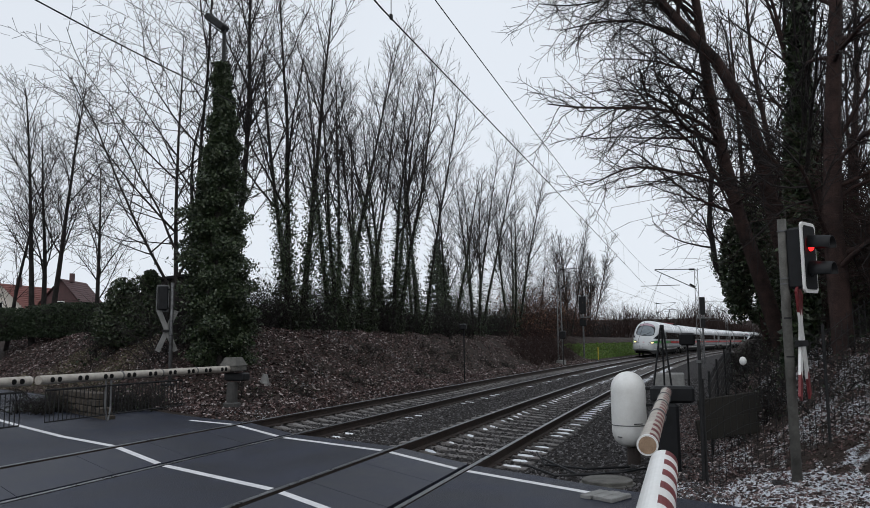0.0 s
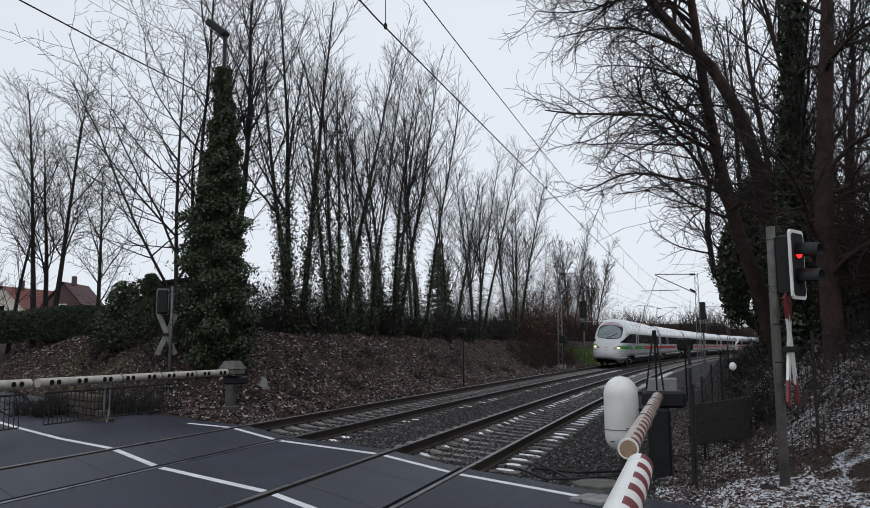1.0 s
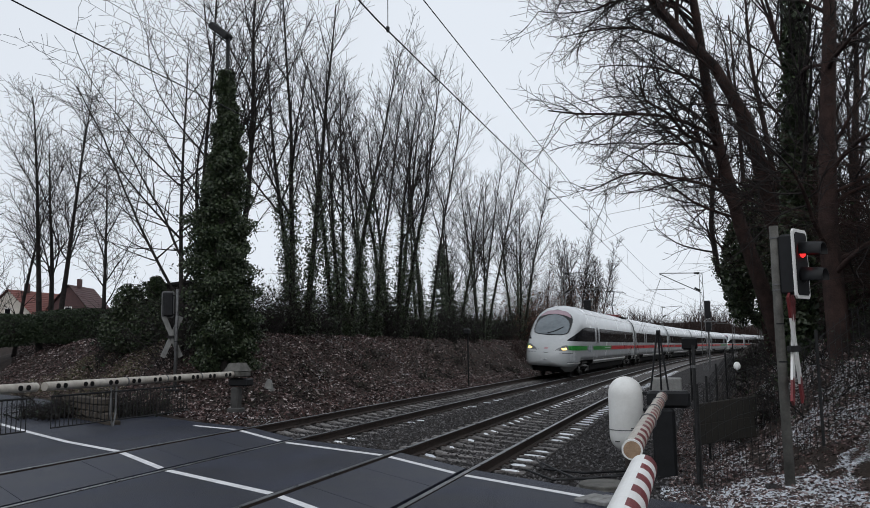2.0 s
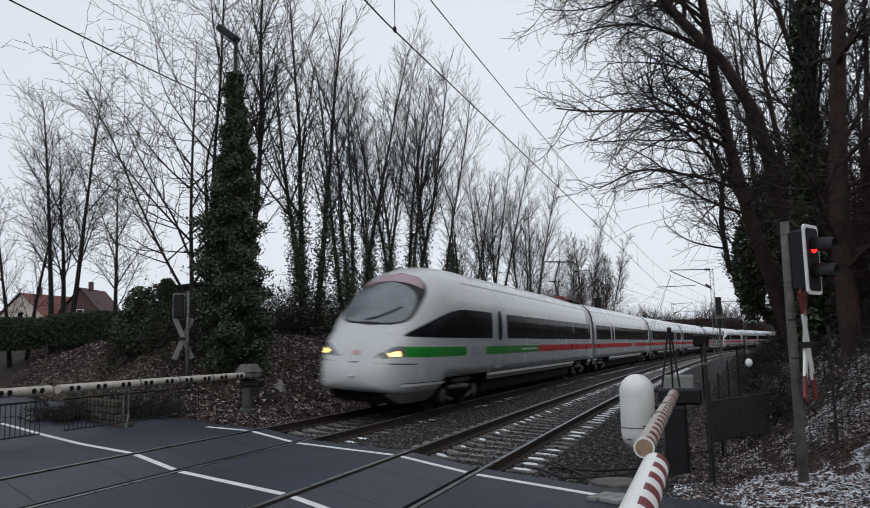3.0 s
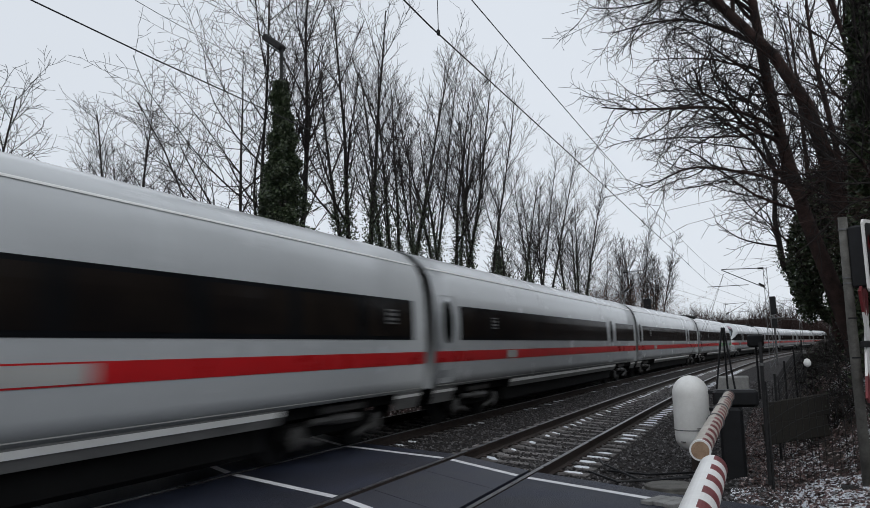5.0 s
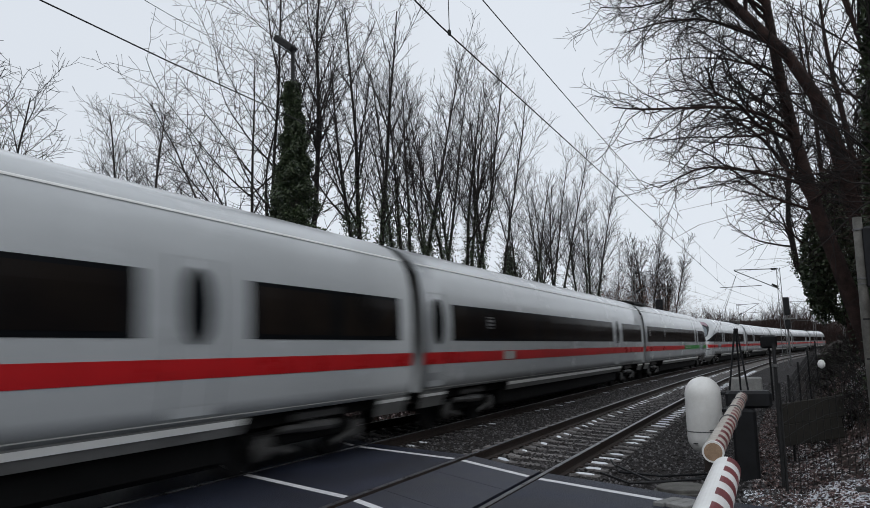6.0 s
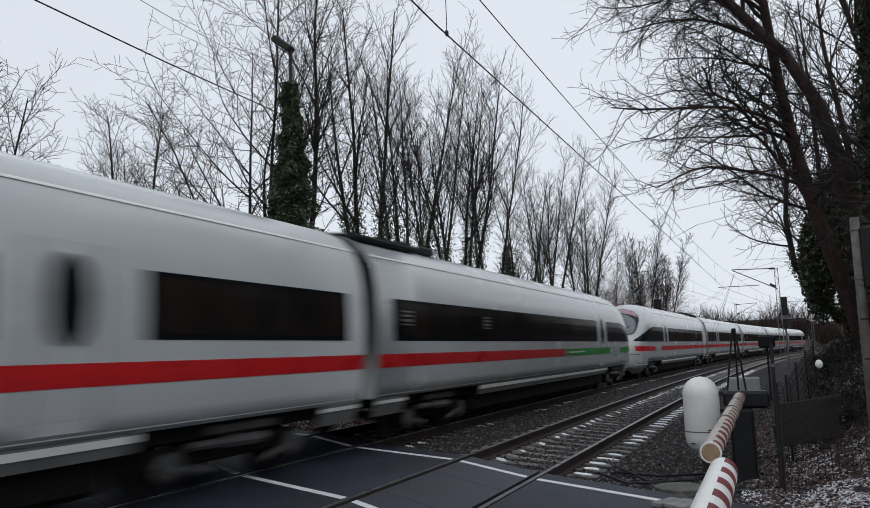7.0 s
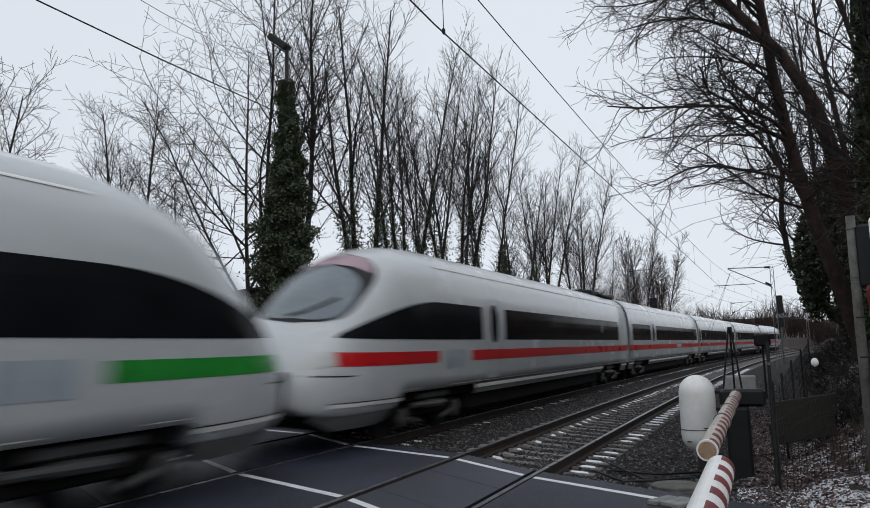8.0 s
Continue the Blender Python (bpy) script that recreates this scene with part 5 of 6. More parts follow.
# ---- overhead line ----
def lattice_mast(x, y, top, label):
    z = gz(x, y)
    m = thing("lattice_mast", Matrix.Translation((x, y, z)), label, "mast", "overhead line masts")
    h = top - z
    for sx in (-1, 1):
        for sy in (-1, 1):
            part("mast_leg", Mesh().tube([(sx * 0.19, sy * 0.19, -0.3), (sx * 0.11, sy * 0.11, h)], 0.03, 4), GALV, m)
    n = int(h / 0.5)
    br = Mesh()
    for k in range(n):
        a, b = 0.19 - 0.08 * k / n, 0.19 - 0.08 * (k + 1) / n
        for sy in (-1, 1):
            s = 1 if k % 2 else -1
            br.tube([(-s * a, sy * a, h * k / n), (s * b, sy * b, h * (k + 1) / n)], 0.016, 4)
            br.tube([(sy * a, -s * a, h * k / n), (sy * b, s * b, h * (k + 1) / n)], 0.016, 4)
    part("lacing", br, GALV, m)
    part("footing", Mesh().box((0, 0, 0.05), (0.7, 0.7, 0.4), bevel=0.04), CONCRETE, m)
    return m


def cantilever(m, reach, z_top, z_reg, z_low, reach2):
    o = m.matrix_basis.translation
    s = 1 if reach > 0 else -1
    part("top_tube", Mesh().tube([(0, 0, z_top - o.z), (reach, 0, z_top - o.z + 0.1)], 0.035, 6), GALV, m)
    part("stay_tube", Mesh().tube([(0, 0, z_low - o.z), (reach, 0, z_top - o.z + 0.05)], 0.035, 6), GALV, m)
    part("register_arm", Mesh().tube([(0.3 * s + reach * 0.3, 0, z_reg - o.z), (reach2, 0, z_reg - o.z)], 0.028, 6), GALV, m)
    for zz in (z_top, z_low + 0.15):
        part("insulator", Mesh().tube([(0.1 * s, 0, zz - o.z), (0.5 * s, 0, zz - o.z + (0.0 if zz == z_top else 0.25))], 0.075, 8), DARKSTEEL, m)


def overhead():
    m1 = lattice_mast(1.15, 64.0, 7.35, "grey lattice mast with a cantilever over the near track")
    cantilever(m1, -3.1, 7.3, 6.1, 5.75, -4.2)
    m2 = lattice_mast(-9.3, 62.0, 7.8, "dark lattice mast beside the bank")
    cantilever(m2, 2.9, 7.5, 6.2, 5.8, 3.6)
    for y in (122.0, 180.0):
        a = lattice_mast(-0.9 + float(bend(y)), y, 7.6, "distant grey lattice mast")
        cantilever(a, -2.9, 7.4, 6.2, 5.8, -3.8)
        b = lattice_mast(-10.8 + float(bend(y)), y, 7.6, "distant grey lattice mast")
        cantilever(b, 2.9, 7.4, 6.2, 5.8, 3.8)

    def wire(name, pts, r, label):
        ob = tagged(new(name), label, "wire", "overhead wires")
        part("wire", Mesh().tube(pts, r, 5), DARKSTEEL, ob)
        return ob
    for u, x0, xe, lab in ((U_NEAR, -3.47, -2.6, "near track"), (U_FAR, -8.0, -6.2, "far track")):
        def px(y):
            return float(np.interp(y, [-40, 9, 20.7, 63, 122, 180, 258], [x0 + 0.6, x0, x0 + 0.22, xe, u + bend(122.0) + 0.3, u + bend(180.0) - 0.3, u + bend(258.0)]))

        def mz(y):
            c = 28 if y < 63 else (92 if y < 122 else 151)
            return 6.88 + 0.6 * (y - c) ** 2 / 35 ** 2 if y < 63 else 6.88 + 0.6 * (y - c) ** 2 / 29 ** 2
        zc = 5.97 if u == U_NEAR else 6.3
        ys = [-40.0] + [float(v) for v in np.linspace(-6, 180, 63)]
        c = wire("overhead_line", [(px(y), y, zc) for y in ys], 0.011, "contact wire with droppers above the " + lab)
        part("catenary_wire", Mesh().tube([(px(y), y, min(mz(y), 8.2)) for y in ys], 0.009 if u == U_NEAR else 0.005, 5), DARKSTEEL, c)
        for y in ((9.3,) if u == U_NEAR else ()) + (20.7, 32.0, 43.5, 55.0, 71, 83, 95, 107, 118):
            part("dropper", Mesh().tube([(px(y), y, zc), (px(y), y, mz(y))], 0.006, 4), DARKSTEEL, c)
            part("dropper_clip", Mesh().box((px(y), y, zc + 0.02), (0.03, 0.05, 0.07)), DARKSTEEL, c)


def rail_signal(x, y, top, label, wide=0.55, tall=1.6, box_at=None, basket=True):
    z = gz(x, y)
    s = thing("rail_signal", Matrix.Translation((x, y, z)), label, "rail signal", "rail signals")
    h = top - z
    part("mast", Mesh().tube([(0, 0.15, -0.3), (0, 0.15, h)], 0.08 if basket else 0.036, 8), GALV if basket else DARKSTEEL, s)
    part("signal_screen", Mesh().box((0, 0, h - tall / 2), (wide, 0.25, tall), bevel=0.06), BLACK, s, "black signal screen")
    if basket:
        part("platform", Mesh().box((0.2, 0.3, h - tall - 0.3), (0.9, 0.7, 0.06)), GALV, s)
        g = Mesh()
        for a in (-0.25, 0.65):
            g.tube([(a, 0.6, h - tall - 0.3), (a, 0.6, h - tall + 0.8)], 0.02, 4)
        g.tube([(-0.25, 0.6, h - tall + 0.8), (0.65, 0.6, h - tall + 0.8)], 0.02, 4)
        part("guard_rail", g, GALV, s)
        part("lower_box", Mesh().box((0, -0.02, h - tall - 0.75), (wide * 0.85, 0.25, 0.8), bevel=0.04), BLACK, s)
    return s


overhead()
rail_signal(1.72, 75.0, 5.7, "black main signal with work platform beside the track")
rail_signal(-9.05, 75.0, 6.1, "black main signal seen before the bank trees", 0.7, 1.7)
rail_signal(0.13, 30.0, 2.0, "low black signal box on a post", 0.55, 0.45, basket=False)
rail_signal(-10.0, 36.0, 2.65, "small dark sign on a thin post by the bank", 0.32, 0.3, basket=False)
rail_signal(-8.95, 61.0, 2.6, "low black signal at the mast's foot", 0.5, 0.6, basket=False)


# ---- boundary: fences, panels, hedge, houses ----
def mesh_fence(pts, h, label, gap=0.09):
    f = thing("wire_fence", Matrix(), label, "fence", "wire fences")
    wires = Mesh()
    for i in range(len(pts) - 1):
        a, b = Vector((*pts[i], 0)), Vector((*pts[i + 1], 0))
        n = max(1, int((b - a).length / gap))
        for k in range(n + 1):
            p = a.lerp(b, k / n)
            z = gz(p.x, p.y)
            wires.tube([(p.x, p.y, z + 0.05), (p.x, p.y, z + h)], 0.005, 3, False)
        for z in np.arange(0.1, h + 0.01, 0.2):
            q = [a.lerp(b, k / 6) for k in range(7)]
            wires.tube([(p.x, p.y, gz(p.x, p.y) + float(z)) for p in q], 0.005, 3, False)
    part("wire_mesh", wires, DARKSTEEL, f, "thin dark wire mesh")
    for x, y in pts:
        part("fence_post", Mesh().tube([(x, y, gz(x, y) - 0.2), (x, y, gz(x, y) + h + 0.1)], 0.022, 8), DARKSTEEL, f)


mesh_fence([(0.24, 11.78), (1.9, 12.3), (3.6, 12.9), (5.2, 13.5)], 1.55, "dark wire mesh fence on the leafy bank")
mesh_fence([(0.42, 15.0), (0.7, 19.0), (1.1, 24.0), (1.6, 30.0)], 1.45, "dark wire mesh fence along the track", 0.3)
tall = thing("fence_standard", Matrix.Translation((0.2, 11.75, 0)), "tall dark steel post by the barrier", "post")
part("shaft", Mesh().tube([(0, 0, -0.2), (0.02, 0, 1.72)], 0.024, 10), DARKSTEEL, tall)
part("collar", Mesh().tube([(0.016, 0, 1.4), (0.017, 0, 1.44)], 0.045, 10), GALV, tall)
cap = thing("white_cap", Matrix.Translation((0.8, 11.93, 1.42)), "small white cap stuck on the fence", "cap")
part("shell", Mesh().lathe([(0.01, -0.06), (0.045, -0.03), (0.05, 0.01), (0.03, 0.05), (0.005, 0.06)], sides=14), WHITEP, cap, smooth=True)
pan = thing("concrete_panel_wall", Matrix.Translation((0.62, 14.6, 0)) @ pose(0, 0, 0, 0, 0, 22), "low mossy dark concrete panel wall", "wall")
for k in range(2):
    part("panel", Mesh().box((0.06 + 0.05 * k, 0, 0.24 + 0.352 * k), (1.1, 0.06, 0.35), pose(0, 0, 0, 0, -7, 0), 0.012), MOSSY, pan)
cone = thing("marker_stone", Matrix.Translation((-12.25, 21.4, gz(-12.25, 21.4))), "small pale concrete marker stone in the leaves", "stone")
part("block", Mesh().add([(-0.2, -0.15, -0.1), (0.2, -0.15, -0.1), (0.2, 0.15, -0.1), (-0.2, 0.15, -0.1), (-0.02, -0.06, 0.42), (0.14, -0.06, 0.38), (0.14, 0.06, 0.38), (-0.02, 0.06, 0.42)], [(0, 1, 5, 4), (1, 2, 6, 5), (2, 3, 7, 6), (3, 0, 4, 7), (4, 5, 6, 7), (3, 2, 1, 0)]), CONCRETE, cone)
cone.scale = (0.72, 0.72, 0.72)


def leafy(name, label, boxes, n, size, material, seed, category, cube=0.65):
    """A clipped or loose bush: leaves in the skin of one or more rounded boxes (centre, half size)."""
    rng = np.random.default_rng(seed)
    t = thing(name, Matrix(), label, category)
    pts = []
    for c, h, m in boxes:
        k = int(n / len(boxes))
        d = rng.normal(size=(k, 3))
        d /= np.max(np.abs(d), axis=1, keepdims=True) ** cube * np.linalg.norm(d, axis=1, keepdims=True) ** (1 - cube)
        d *= (0.72 + 0.32 * rng.random((k, 1)))
        pts.append(np.array(c) + np.concatenate([(d * np.array(h))[:, :2] @ np.array(m)[:2, :2].T, (d * np.array(h))[:, 2:]], 1))
        core = Mesh().box(c, tuple(2 * (0.72 if cube > 0.5 else 0.45) * a for a in h), Matrix([(*m[0][:2], 0, 0), (*m[1][:2], 0, 0), (0, 0, 1, 0), (0, 0, 0, 1)]), min(h) * 0.4)
        part("inner_thicket", core, BARK, t, "dark inner branches")
    tagged(bulk("leaves", *leaf_cloud(rng, np.concatenate(pts), size), material, t), kind="stuff")


def rot2(deg):
    a = math.radians(deg)
    return ((math.cos(a), -math.sin(a)), (math.sin(a), math.cos(a)))


for k in range(4):
    x = -27.0 - 5.2 * k
    leafy("clipped_hedge", "dark green clipped evergreen hedge", [((x, 29.6 - 0.3 * k, 2.2 + 0.78 - 0.12 * k), (2.75, 0.6, 0.8), rot2(3))], 20000, 0.045, HEDGE, 60 + k, "hedge")
leafy("evergreen_bush", "large loose dark green and brownish bush", [((-20.6, 24.4, 2.6), (0.55, 0.7, 0.8), rot2(0)), ((-20.2, 24.6, 3.5), (0.6, 0.6, 0.8), rot2(20)), ((-19.5, 24.8, 3.2), (0.75, 0.7, 1.2), rot2(20)), ((-19.0, 24.4, 2.7), (0.6, 0.7, 0.9), rot2(0)), ((-19.9, 24.2, 2.3), (1.2, 0.7, 0.6), rot2(0)), ((-19.2, 24.9, 4.1), (0.35, 0.4, 0.5), rot2(0))], 15000, 0.055, IVY, 70, "bush", 0.0)
leafy("ivy_thicket", "dense dark ivy hanging between the leaning trunks", [((1.75, 27.0, 4.0), (0.5, 0.6, 1.7), rot2(0)), ((2.3, 26.6, 5.2), (0.6, 0.6, 1.9), rot2(0)), ((2.9, 26.0, 3.6), (0.8, 0.7, 1.7), rot2(0)), ((3.6, 25.0, 5.4), (0.8, 0.7, 2.2), rot2(0))], 17000, 0.06, IVY, 71, "ivy", 0.0)


def shed():
    s = thing("shed", Matrix.Translation((-19.5, 28.0, gz(-19.5, 28) - 0.45)) @ pose(0, 0, 0, 0, 0, -25), "dark wooden shed with flat roof behind the bush", "shed")
    part("wall", Mesh().box((0, 0, 1.2), (3.4, 2.2, 2.6), bevel=0.02), WOODDARK, s)
    part("roof", Mesh().box((0, 0, 2.55), (3.8, 2.6, 0.14), bevel=0.03), UNDER, s)
    for k in range(14):
        part("batten", Mesh().box((-1.63 + 0.25 * k, -1.115, 1.2), (0.06, 0.03, 2.5)), WOODDARK, s)


def house(x, y, turn, w, d, eaves, ridge, roof, dormer=False):
    z = gz(x, y)
    h = thing("house", Matrix.Translation((x, y, z)) @ pose(0, 0, 0, 0, 0, turn), "pale plastered house with red tiled gable roof" if roof is ROOFTILE else "house with dark red tiled gable roof", "house", "houses behind the hedge")
    g = Mesh()
    g.add([(-w / 2, -d / 2, -0.5), (w / 2, -d / 2, -0.5), (w / 2, d / 2, -0.5), (-w / 2, d / 2, -0.5), (-w / 2, -d / 2, eaves), (w / 2, -d / 2, eaves), (w / 2, d / 2, eaves), (-w / 2, d / 2, eaves), (-w / 2, 0, ridge - 0.15), (w / 2, 0, ridge - 0.15)],
          [(0, 1, 5, 4), (1, 2, 6, 9, 5), (2, 3, 7, 6), (3, 0, 4, 8, 7), (4, 5, 9, 8), (6, 7, 8, 9)])
    part("wall", g, RENDERW if roof is ROOFTILE else ROOFDARK, h)
    for s in (-1, 1):
        a, b = Vector((0, s * (d / 2 + 0.5), eaves - 0.25)), Vector((0, 0, ridge))
        n = 14
        for k in range(n):
            p, q = a.lerp(b, k / n), a.lerp(b, (k + 1) / n)
            rf = Mesh().add([(-w / 2 - 0.4, p.y, p.z + 0.07), (w / 2 + 0.4, p.y, p.z + 0.07), (w / 2 + 0.4, q.y, q.z), (-w / 2 - 0.4, q.y, q.z), (-w / 2 - 0.4, p.y, p.z - 0.08), (w / 2 + 0.4, p.y, p.z - 0.08)], [(0, 1, 2, 3), (0, 4, 5, 1)])
            part("tile_course", rf, roof, h)
    part("chimney", Mesh().box((w * 0.2, 0.4, ridge + 0.3), (0.6, 0.5, 1.2), bevel=0.03), ROOFDARK, h)
    for i in range(3):
        wd = part("window", Mesh().box((-w * 0.3 + w * 0.3 * i, -d / 2 - 0.02, eaves - 1.3), (1.1, 0.1, 1.2), bevel=0.01), WHITEP, h, "white window frame")
        part("pane", Mesh().box((-w * 0.3 + w * 0.3 * i, -d / 2 - 0.08, eaves - 1.3), (0.9, 0.03, 1.0)), TGLASS, wd)
    for s in (-1, 1):
        wd = part("window", Mesh().box((s * (w / 2 + 0.02), 0, eaves + 0.6), (0.1, 1.0, 1.1), bevel=0.01), WHITEP, h)
        part("pane", Mesh().box((s * (w / 2 + 0.08), 0, eaves + 0.6), (0.03, 0.8, 0.9)), TGLASS, wd)
    if dormer:
        dm = part("dormer", Mesh().box((0, -d * 0.28, eaves + 1.2), (3.2, 2.4, 1.7), bevel=0.03), UNDER, h, "dark dormer")
        part("dormer_window", Mesh().box((0, -d * 0.28 - 1.22, eaves + 1.3), (2.7, 0.08, 0.9)), WHITEP, dm)
    return h


shed()
house(-84.0, 82.9, -85, 9, 8, 3.9, 7.5, ROOFTILE)
house(-79.4, 86.4, -72, 7, 6.5, 4.2, 8.3, ROOFDARK)
house(-90.5, 76.5, -60, 9, 9, 3.4, 6.9, ROOFTILE, True)


def cables():
    c = thing("ground_cable", Matrix(), "loose black cables on the ballast by the barrier", "cable")
    for k, pts in enumerate((((-0.9, 13.2), (-1.5, 12.6), (-2.2, 12.9), (-2.5, 13.8)), ((-0.8, 13.0), (-1.3, 12.2), (-1.9, 12.0), (-2.4, 12.4)), ((-0.6, 13.1), (-0.9, 12.4), (-1.6, 12.3), (-2.3, 13.2)))):
        part("cable", Mesh().tube([(x, y, float(np.interp(x - bend(y), BALLAST_U, BALLAST_Z)) + 0.05 + 0.05 * (i % 2)) for i, (x, y) in enumerate(pts)], 0.018, 6), BLACK, c)


cables()


# ---- undergrowth, woods, stones, leaves, snow ----
def brush(name, label, spots, material, seed, stems=70, group="undergrowth", leaves=0, leaf_mat=None, lean=0.5, leaf=0.07):
    """Thickets of thin arching stems; spots are (x, y, radius, height)."""
    rng = random.Random(seed)
    for x, y, rad, h in spots:
        t = thing(name, Matrix.Translation((x, y, gz(x, y))), label, "bush", group)
        segs = []
        for _ in range(stems):
            a, q = rng.random() * 6.283, math.sqrt(rng.random()) * rad
            p = Vector((q * math.cos(a), q * math.sin(a), 0))
            p.z = gz(x + p.x, y + p.y) - gz(x, y) - 0.05
            d = Vector((rng.gauss(0, lean), rng.gauss(0, lean), 1)).normalized()
            ln, r = h * (0.5 + 0.6 * rng.random()), 0.008 + 0.012 * rng.random()
            for i in range(5):
                d = (d + Vector((rng.gauss(0, 0.25), rng.gauss(0, 0.25), -0.08 * i))).normalized()
                e = p + d * ln / 5
                segs.append((p.copy(), e.copy(), r * (1 - i / 6), r * (1 - (i + 1) / 6)))
                for _k in range(3):
                    b = (d + Vector((rng.gauss(0, 0.7), rng.gauss(0, 0.7), rng.gauss(0, 0.5)))).normalized()
                    f = p.lerp(e, rng.random())
                    g = f + b * ln * (0.1 + 0.15 * rng.random())
                    segs.append((f, g, r * 0.45, 0.003))
                    b2 = (b + Vector((rng.gauss(0, 0.6), rng.gauss(0, 0.6), rng.gauss(0, 0.5)))).normalized()
                    segs.append((g, g + b2 * ln * 0.1, r * 0.3, 0.002))
                p = e
        tagged(bulk("stem_tangle", *tubes(segs, 3), material, t), kind="stuff")
        if leaves:
            nr = np.random.default_rng(seed + abs(int(x * 7)))
            pick = nr.integers(0, len(segs), leaves)
            pts = np.array([segs[i][1][:] for i in pick]) + nr.normal(size=(leaves, 3)) * 0.06
            tagged(bulk("leaves", *leaf_cloud(nr, pts, leaf), leaf_mat, t), kind="stuff")


def undergrowth():
    rng = random.Random(3)
    spots = []
    for k in range(26):
        y = 14 + 1.9 * k + rng.random()
        spots.append((4.0 + 0.03 * y + 1.6 * rng.random() + float(bend(y)), y, 1.2, 2.6 + 2.2 * rng.random()))
    for k in range(14):
        spots.append((4.2 + 0.3 * k + rng.random(), 16.0 + 0.6 * k, 1.1, 3.2 + 3.0 * rng.random()))
    brush("bramble_thicket", "tangled brown bramble thicket on the bank", spots, BARK_RED, 101, 75)
    low = [(1.6 + 3.5 * rng.random(), 12.4 + 5 * rng.random(), 0.8, 0.8) for _ in range(10)]
    low += [(0.9 + 0.03 * y + rng.random(), y, 0.7, 0.9) for y in np.arange(15, 40, 2.2)]
    low += [(-12.6 - 2.6 * rng.random(), 15.0 + 3.6 * rng.random(), 0.7, 0.9) for _ in range(12)]
    low += [(-11.6 - 2.2 * rng.random() + float(bend(y)), float(y), 0.6, 0.5) for y in np.arange(20, 50, 2.4)]
    brush("bramble", "low tangled brambles by the wire fence", low, BARK, 102, 30, "brambles", 90, HEDGE, 0.9, 0.028)
    crest = []
    for k in range(30):
        y = 22 + 2.0 * k
        crest.append((-15.4 - 1.6 * rng.random() + float(bend(y)), y, 1.0, 1.5 + 1.8 * rng.random()))
    crest += [(-18.5 - 3 * rng.random() + float(bend(y)), float(y), 1.5, 1.4 + 0.8 * rng.random()) for y in np.arange(25, 62, 1.7)]
    brush("bank_scrub", "dense leafless scrub on the bank's crest", crest, BARK, 103, 80, "scrub", 260, HEDGE)
    brush("beech_scrub", "scrub with rust-brown dead leaves", [(-15.5 + float(bend(y)), y, 1.8, 4.2) for y in (66, 72)] + [(-17 + float(bend(y)), y, 2.2, 8.5) for y in (76, 83, 90, 99)], BARK_RED, 104, 110, "scrub", 1500, BROWNLEAF, 0.35)
    brush("bank_scrub", "bare scrub over the grassy slope", [(-12.5 + float(bend(y)), y, 1.3, 2.6) for y in (56, 60, 64, 69)], BARK_RED, 105, 80, "scrub")


def far_woods():
    rng = random.Random(8)
    # The last ring is never in view: added to darken the train's reflections.
    for nm, lab, ring, h0, h1, n, m in (("far_woods", "distant leafless brown woods", [(-55 + 1.25 * k, 235 + 20 * rng.random()) for k in range(110)], 7, 15, 70, BARK_RED), ("far_hedgerow", "distant leafless hedgerow behind the bank", [(-62 + 0.8 * k, 60 + 1.7 * k) for k in range(60)] + [(-130 + 2.4 * k, 44 + 0.25 * k) for k in range(28)], 2.5, 5.0, 40, BARK), ("far_woods", "distant leafless woods beyond the thicket", [(12 + 0.55 * k, 60 + 2.6 * k) for k in range(60)], 8, 15, 40, BARK_RED), ("far_woods", "unseen leafless woods added behind the camera to darken reflections", [(22 + 4 * rng.random(), -110 + 1.9 * k) for k in range(60)], 9, 15, 70, BARK)):
        segs = []
        for x, y in ring:
            h = h0 + (h1 - h0) * rng.random() * (0.25 + 0.75 * math.sin(x * 0.16 + 0.6) ** 2)
            z = gz(x, y)
            for _ in range(n):
                p = Vector((x + rng.gauss(0, h * 0.16), y + rng.gauss(0, 1.2), z + h * 0.6 * rng.random() ** 1.5))
                d = Vector((rng.gauss(0, 0.35), rng.gauss(0, 0.35), 1)).normalized()
                for i in range(3):
                    q = p + d * h * 0.14
                    segs.append((p, q, 0.07 - 0.018 * i, 0.05 - 0.016 * i))
                    b = (d + Vector((rng.gauss(0, 0.6), rng.gauss(0, 0.6), 0.1))).normalized()
                    segs.append((q, q + b * h * 0.12, 0.03, 0.012))
                    p, d = q, (d + Vector((rng.gauss(0, 0.3), rng.gauss(0, 0.3), 0))).normalized()
            segs.append((Vector((x, y, z - 0.3)), Vector((x, y, z + h * 0.7)), 0.16, 0.06))
        t = tagged(bulk(nm, *tubes(segs, 3), m), lab, "woods", kind="stuff")


